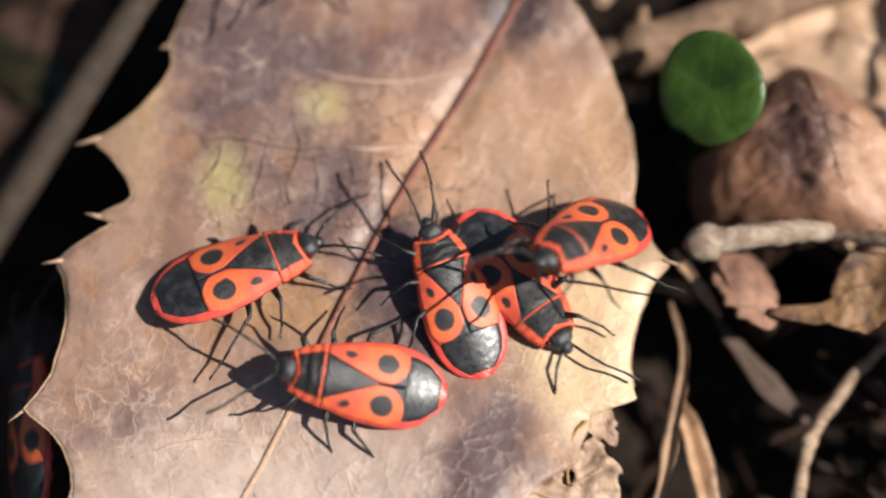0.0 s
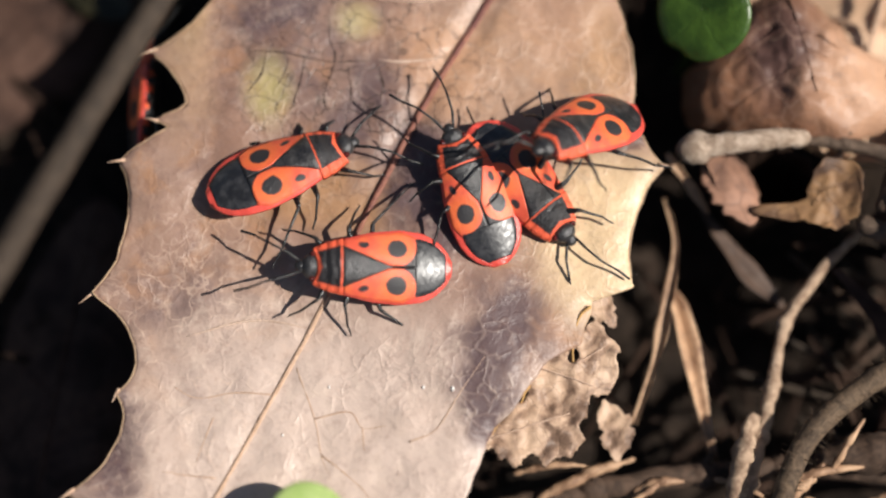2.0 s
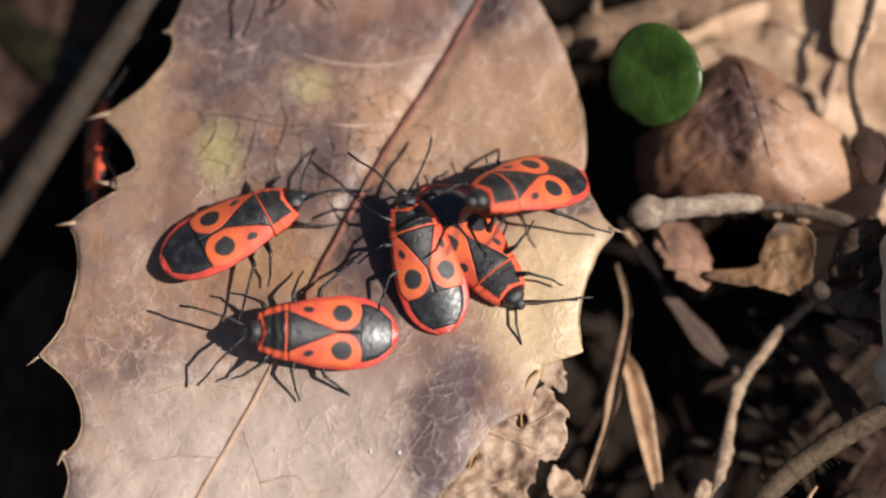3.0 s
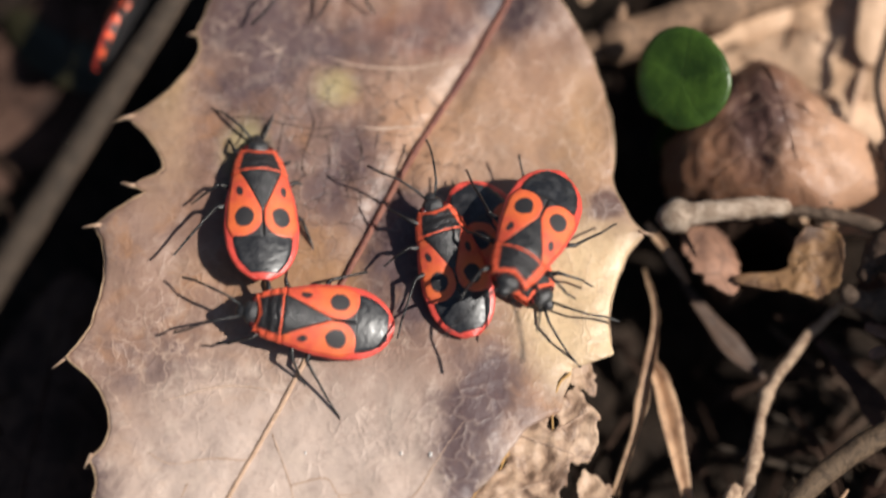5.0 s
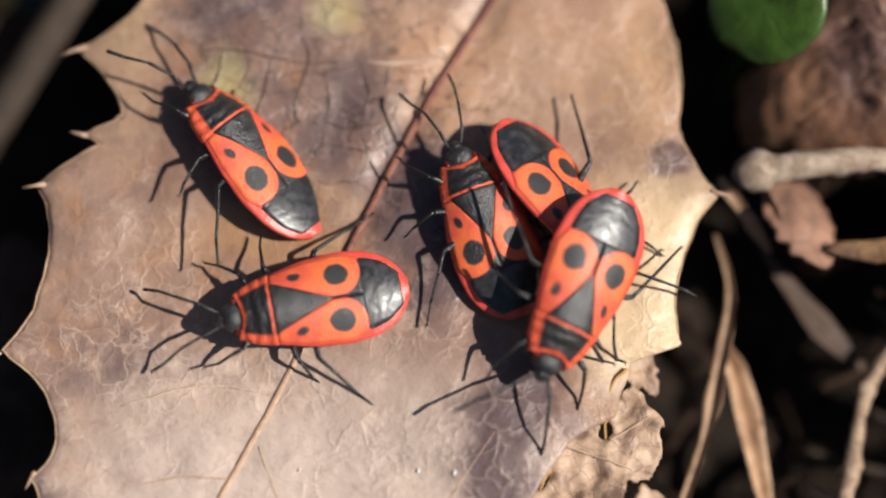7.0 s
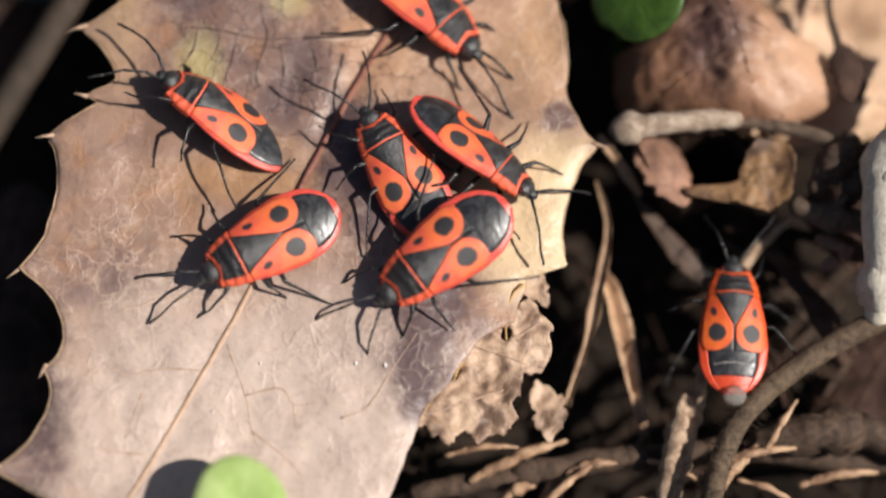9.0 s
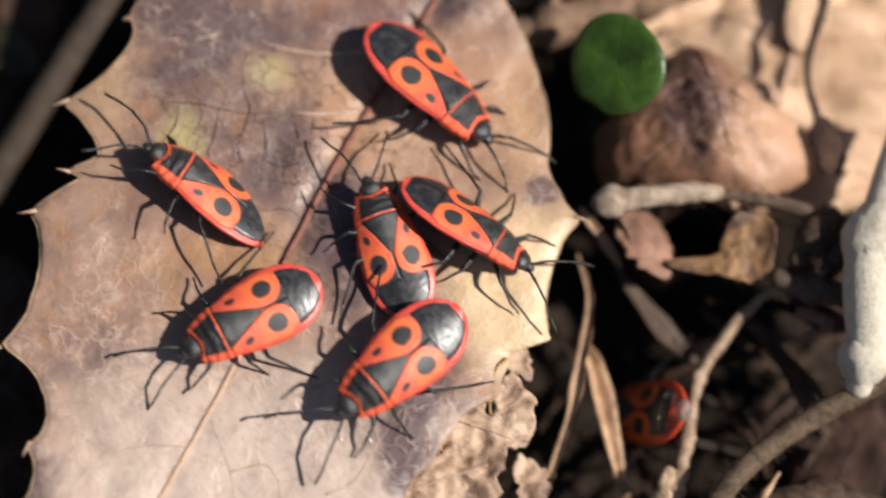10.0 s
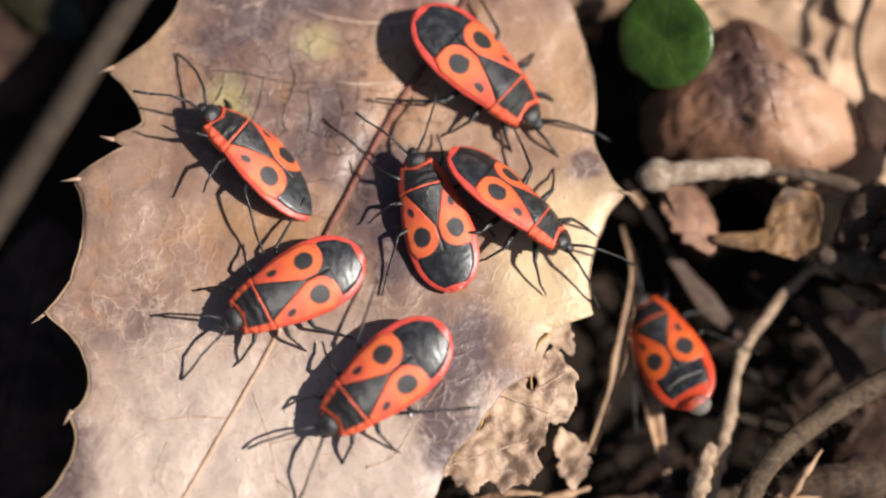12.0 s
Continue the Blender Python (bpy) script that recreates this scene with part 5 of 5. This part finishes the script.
# ---- motion ----
def bug_rows(rows):
    """Rows of seconds, x and y of the middle, heading; then height over the leaf, pitch, roll. The body leans towards the sunny side."""
    out = []
    for t, x, y, heading, *more in rows:
        lift, pitch, roll = (*more, 0, 0, 0)[:3]
        m = pose(x * MM, y * MM, (leaf_z(x, y) + 0.04 + lift) * MM) @ pose(0, 0, 0, 0, 5, 0) @ pose(0, 0, 0, pitch, roll, heading - 90)
        out.append((t, m))
    return out


MOVING_KINDS = ("foreleg", "midleg", "hindleg", "antenna")


def gait(bug, spans, seed):
    """Legs step in two sets of three while the bug walks; feelers sway all the time."""
    rng = random.Random(seed)
    for ob in bug.children:
        kind = ob.name.split(".")[0]
        if kind not in MOVING_KINDS:
            continue
        base = Matrix.Translation(ob.location)
        s = 1 if ob.matrix_basis.translation.x > 0 else -1
        turn = rng.uniform(-9, 9)
        if kind == "antenna":
            rows = [(0.75 * i, base @ pose(0, 0, 0, rng.uniform(-16, 8), 0, rng.uniform(-22, 22))) for i in range(17)]
        else:
            phase = {"foreleg": 0, "midleg": 1, "hindleg": 0}[kind] + (s > 0)
            rows = [(0.0, base @ pose(0, 0, 0, 0, 0, turn))]
            for t0, t1, step in spans:
                for i in range(int((t1 - t0) / step) + 1):
                    a = (1 if (i + phase) % 2 else -1) * 11
                    rows.append((t0 + 0.05 + i * step, base @ pose(0, 0, 0, 0, -s * (4 if (i + phase) % 2 else 0), turn + s * a)))
            rows.append((12.0, base @ pose(0, 0, 0, 0, 0, turn)))
            rows = [r for i, r in enumerate(rows) if i == 0 or r[0] > rows[i - 1][0] + 0.04]
        walk(ob, rows)


def set_body_roll(bug, degrees):
    """The trunk rolls on its legs: a bug that rests with one side up."""
    turn = Matrix.Translation((0, 0, 1.0 * MM)) @ pose(0, 0, 0, 0, degrees, 0) @ Matrix.Translation((0, 0, -1.0 * MM))
    for ob in bug.children:
        if ob.name.split(".")[0] not in MOVING_KINDS[:3]:
            ob.matrix_basis = turn @ ob.matrix_basis


def motions():
    for bug, degrees in ((bug_1, -2), (bug_2, -5), (bug_3, -16), (bug_4, -34), (bug_5, -4), (bug_6, -14)):
        set_body_roll(bug, degrees)
    for seed, (bug, spans) in enumerate(((bug_1, [(3.1, 5.0, 0.2)]), (bug_2, [(0.2, 2.4, 0.3), (3.2, 5.0, 0.25), (6.5, 8.5, 0.4)]), (bug_3, []), (bug_4, [(7.0, 8.8, 0.3)]), (bug_5, [(3.2, 4.8, 0.25), (5.3, 6.0, 0.12), (7.0, 8.8, 0.25), (9.0, 12.0, 0.25)]), (bug_6, [(5.0, 9.5, 0.25)]), (bug_7, [(0.0, 2.2, 0.15), (3.2, 7.0, 0.2)]), (bug_8, [(5.0, 9.9, 0.15), (10.6, 11.9, 0.2)]))):
        gait(bug, spans, seed)
    walk(bug_1, bug_rows([(0, -6.08, 9.95, 20.37, -0.3, 4.33, -15.03), (0.5, -5.96, 9.94, 19.55, -0.3, 4.33, -15.03), (1, -5.96, 9.94, 20.1, -0.3, 4.33, -15.03), (1.5, -5.83, 9.77, 19.81, -0.3, 4.33, -15.03), (2, -6, 10.12, 21.03, -0.3, 4.33, -15.03), (2.5, -5.81, 10.12, 21.66, -0.3, 4.33, -15.03), (3, -5.83, 10.34, 26.9, -0.3, 4.33, -15.03), (3.2, -5.84, 10.27, 27.42, 0.09, 4.33, -15.03), (4.8, -6.66, 11.63, 84.09, 0, -7.44, 6.38), (5, -6.46, 11.95, 91.56, 0, -8.91, 9.05), (5.5, -6.38, 12.13, 115.59, -0.25, -3.6, 17), (6, -6.59, 12.22, 124.44, -0.25, 1.71, 24.95), (6.5, -6.69, 12.12, 131.47, -0.25, 3.49, 25.65), (7, -6.32, 12.21, 133.86, -0.25, 5.27, 26.36), (7.2, -6.34, 12.03, 135.81, -0.25, 5.98, 26.64), (8.8, -6.12, 11.79, 154.76, -0.25, 11.68, 28.91), (9, -6.13, 11.83, 155.7, -0.25, 12.4, 29.19), (9.5, -5.97, 12.03, 152.61, -0.25, 14.18, 29.9), (10, -6.04, 11.94, 154.77, -0.25, 13.67, 29.91), (10.5, -6, 11.97, 153, -0.25, 13.17, 29.92), (11, -5.77, 11.91, 155.01, -0.25, 12.66, 29.94), (11.5, -5.93, 11.77, 153.71, -0.25, 12.16, 29.95), (12, -5.72, 12.14, 146.84, -0.25, 11.65, 29.96)]))
    walk(bug_2, bug_rows([(0, 0.17, 4.02, 171.54, 0, 5.62, -7.16), (0.5, -0.13, 4.08, 176.31, 0, 5.14, -6.64), (1, -0.34, 4.14, 175.45, 0, 4.66, -6.13), (1.5, -0.42, 4.09, 176.43, 0, 4.18, -5.61), (2, -0.8, 4.18, 180.32, 0, 3.7, -5.1), (2.5, -0.78, 4.08, 180.42, 0, 3.22, -4.58), (3, -0.89, 4.04, 180.64, 0, 2.74, -4.07), (3.2, -0.95, 4.09, 180.79, 0, 2.54, -3.86), (5, -2.89, 4.94, 174.54, 0, 0.82, -2.01), (5.5, -3, 5.09, 172.32, 0, 0.34, -1.5), (6, -2.82, 5.07, 174.09, 0, -0.14, -0.98), (6.5, -2.88, 4.9, 179.3, 0, -1.11, -0.79), (7, -2.81, 4.94, 190.87, 0, -2.07, -0.59), (7.2, -2.87, 4.73, 195.84, 0, -2.46, -0.51), (8.8, -2.99, 4.16, 207.56, 0, -5.55, 0.13), (9, -2.9, 4.21, 208.2, 0, -5.93, 0.21), (9.5, -2.87, 4.3, 205.59, 0, -6.9, 0.41), (10, -3.01, 4.25, 207.9, 0, -6.9, 0.41), (10.5, -3, 4.2, 208.33, 0, -6.9, 0.41), (11, -2.92, 4.29, 207.68, 0, -6.9, 0.41), (11.5, -3.03, 4.1, 209.23, 0, -6.9, 0.41), (12, -3, 4.29, 208.09, 0, -6.9, 0.41)]))
    walk(bug_3, bug_rows([(0, 5.16, 8.63, 113.88, 0, 10.35, 14.62), (0.5, 5.33, 8.7, 116.12, 0, 9.81, 14.35), (1, 5.25, 8.77, 116.36, 0, 9.28, 14.09), (1.5, 5.39, 8.55, 114.86, 0, 8.74, 13.82), (2, 5.21, 8.74, 113.89, 0, 8.21, 13.55), (2.5, 5.31, 8.57, 111.56, 0, 7.67, 13.29), (3, 5.29, 8.56, 109.63, 0, 7.14, 13.02), (3.2, 5.18, 8.52, 109.36, 0, 6.93, 12.91), (5, 5.1, 8.39, 108.06, 0, 5, 11.95), (5.5, 5.05, 8.42, 105.87, 0, 4.47, 11.69), (6, 5.35, 8.81, 120.5, 0, 3.93, 11.42), (6.5, 5.37, 8.64, 115.32, 0, 3.76, 10.86), (7, 5.51, 8.66, 111.35, 0, 3.59, 10.31), (7.2, 5.46, 8.55, 110.45, 0, 3.53, 10.09), (8.8, 4.83, 8.56, 124.15, 0, 2.99, 8.31), (9, 4.91, 8.59, 120.9, 0, 2.92, 8.09), (9.5, 5.31, 8.68, 110.11, 0, 2.75, 7.53), (10, 5.29, 8.6, 108.7, 0, 2.58, 6.97), (10.5, 5.27, 8.58, 110.61, 0, 2.41, 6.42), (11, 5.39, 8.66, 108.9, 0, 2.24, 5.86), (11.5, 5.29, 8.52, 108.95, 0, 2.07, 5.31), (12, 5.42, 8.69, 108.09, 0, 1.91, 4.75)]))
    walk(bug_4, bug_rows([(0, 9.3, 9.8, -54, -0.5, 0, 34), (2.5, 8.9, 9.7, -50, -0.5, 0, 34), (5, 9, 9.9, -54, -0.5, 0, 32), (5.6, 9.06, 10.2, -56.57, 0, 0.18, 8.15), (6, 9.2, 10.13, -55.37, 0, 0.18, 8.15), (6.5, 8.98, 9.75, -63.7, 0.1, -0.11, 6.72), (7, 9.22, 10.02, -54.22, 0.2, -0.41, 5.29), (7.2, 9.13, 9.79, -56.91, 0.23, -0.53, 4.72), (8.8, 9.23, 9.74, -40.08, 0.47, -1.47, 0.15), (9, 9.44, 9.82, -38.7, 0.5, -1.59, -0.42), (9.2, 9.97, 10.12, -37.78, 0.5, -1.71, -0.99), (9.5, 10.03, 9.72, -36.42, 0.5, -1.89, -1.85), (10, 10.04, 9.65, -33.95, 0.5, -2.2, -1.84), (10.5, 9.97, 9.66, -34.8, 0.5, -2.51, -1.83), (11, 10.16, 9.69, -33.7, 0.5, -2.82, -1.82), (11.5, 9.86, 9.4, -37.53, 0.5, -3.13, -1.81), (12, 9.97, 9.6, -37.95, 0.5, -3.45, -1.8)]))
    walk(bug_5, bug_rows([(0, 12.3, 10.4, -132.74, 2.3, 37.02, 13.68), (0.5, 12.27, 10.61, -131.84, 2.3, 36.48, 15.01), (1, 12.11, 10.83, -134.4, 2.3, 35.94, 16.35), (1.5, 12.13, 10.7, -135.02, 2.3, 35.39, 17.68), (2, 11.93, 11.42, -134.16, 2.2, 34.85, 19.01), (2.5, 11.59, 11.93, -140.03, 2.1, 34.31, 20.35), (3, 11.4, 11.83, -140.56, 2.1, 33.76, 21.68), (3.2, 10.94, 11.87, -137.94, 2.15, 31.91, 19.74), (5, 9.99, 9.15, -114.81, 2.6, 15.24, 2.21), (5.3, 9.53, 8.45, -111.96, 2.6, 9.59, -5.24), (5.5, 9.71, 9.06, -112.01, 2.1, 5.82, -10.21), (5.6, 11.96, 6.36, -117.73, 1.6, 2.93, -12.48), (5.7, 12.72, 4.86, -131.56, 1.55, 0.03, -14.74), (6, 11.56, 6.04, -119.44, 1.6, -8.66, -21.54), (6.5, 10.43, 5.56, -106.4, 1.7, -9.53, -17.99), (7, 9.88, 5.64, -111.12, 1.6, -10.39, -14.45), (7.2, 9.52, 5.5, -112.42, 1.52, -10.74, -13.03), (8.8, 7.55, 3.37, -135.91, 0.9, -13.5, -1.68), (9, 7.62, 3.32, -143.44, 0.8, -13.85, -0.27), (9.5, 6.65, 2.62, -145.01, 0.6, -6.9, -9.7), (10, 5.75, 1.26, -139.24, 0.3, -5.9, -4.52), (10.5, 5.45, 0.7, -144.02, 0, -4.89, 0.67), (11, 4.8, 0.54, -144.99, 0, -7.37, 0.24), (11.5, 3.37, -0.18, -143.64, 0, -9.84, -0.19), (12, 2.43, -1.26, -140.34, 0, -12.31, -0.62)]))
    walk(bug_6, bug_rows([(0, -0.3, 30.3, 200, 0, 0, 0), (3, 0.0, 29.9, 205, 0, 0, 0), (5, 0.4, 30.0, 210, 0, 0, 0), (7.2, 1.4, 30.6, 250, 0, 0, -4), (8, 3.2, 25.6, 285, 0, 0, -4), (8.8, 5.4, 20.2, 308, 0, 0, -4), (9, 6.26, 19.81, 315.27, 0, -1.33, -6.1), (9.5, 8.13, 19.11, 309.8, 0, -1.33, -6.1), (10, 7.97, 19, 315.5, 0, -1.33, -6.1), (10.5, 7.9, 19.26, 318.23, 0, -1.33, -6.1), (11, 7.89, 19.18, 316.43, 0, -2.77, -3.85), (11.5, 7.82, 18.71, 315.9, 0, -4.21, -1.6), (12, 8.17, 18.31, 318.29, 0, -5.65, 0.66)]))
    walk(bug_7, [(t, pose((x + 1.8) * MM, y * MM, z * MM, 0, roll, h - 90)) for t, x, y, z, roll, h in ((0, -18.7, 2.9, -4.6, -52, 93), (0.4, -18.8, 7.8, -4.6, -52, 86), (0.8, -18.4, 10.6, -4.6, -62, 80), (1.2, -17.3, 13.0, -4.6, -70, 78), (1.6, -16.4, 15.2, -4.6, -76, 80), (2, -15.9, 16.4, -4.6, -78, 85), (2.5, -16.0, 16.6, -4.6, -78, 88), (3.2, -15.7, 16.6, -4.6, -78, 86), (4.8, -15.8, 26.4, -4.8, -90, 66), (5.5, -15.4, 29.6, -5.0, -60, 58), (7, -12.0, 35.0, -5.5, -50, 55), (12, -10.0, 40.0, -6.0, -40, 55))])
    rows_8 = ((0, 27, -24, -7, 0, 0, 100), (6.5, 26, -12, -6.5, 0, 0, 95), (7.2, 25, -8, -5.5, 0, 0, 90), (8.8, 25.26, -0.85, -3.6, 0, 0, 88.14), (9, 25.61, -0.17, -3.6, -2.45, 0, 86.73), (9.2, 25.4, 0.45, -3.6, 0, 0, 101.18), (9.5, 23.52, 0.67, -4.6, -23.26, 0, 122.96), (9.8, 23.78, 1.81, -5.6, -34, -2, 130), (10, 22.95, -0.1, -8.1, -61.9, -5.5, 165.1), (10.5, 23.17, -0.04, -8.67, -61.6, -9.5, 162.9), (11, 22.42, 0.64, -9.23, -61.3, -12.3, 161.3), (11.2, 22.45, 1.0, -9.4, -60, -14, 157), (11.5, 22.41, 1.4, -8.84, -54.3, -16.4, 148.5), (11.8, 21.38, 1, -6.9, -36, -14, 125), (12, 20.74, 1.9, -6.2, -16.89, -12, 117.43))
    walk(bug_8, [(t, pose(x * MM, y * MM, z * MM, pitch, roll, h - 90)) for t, x, y, z, pitch, roll, h in rows_8])


motions()
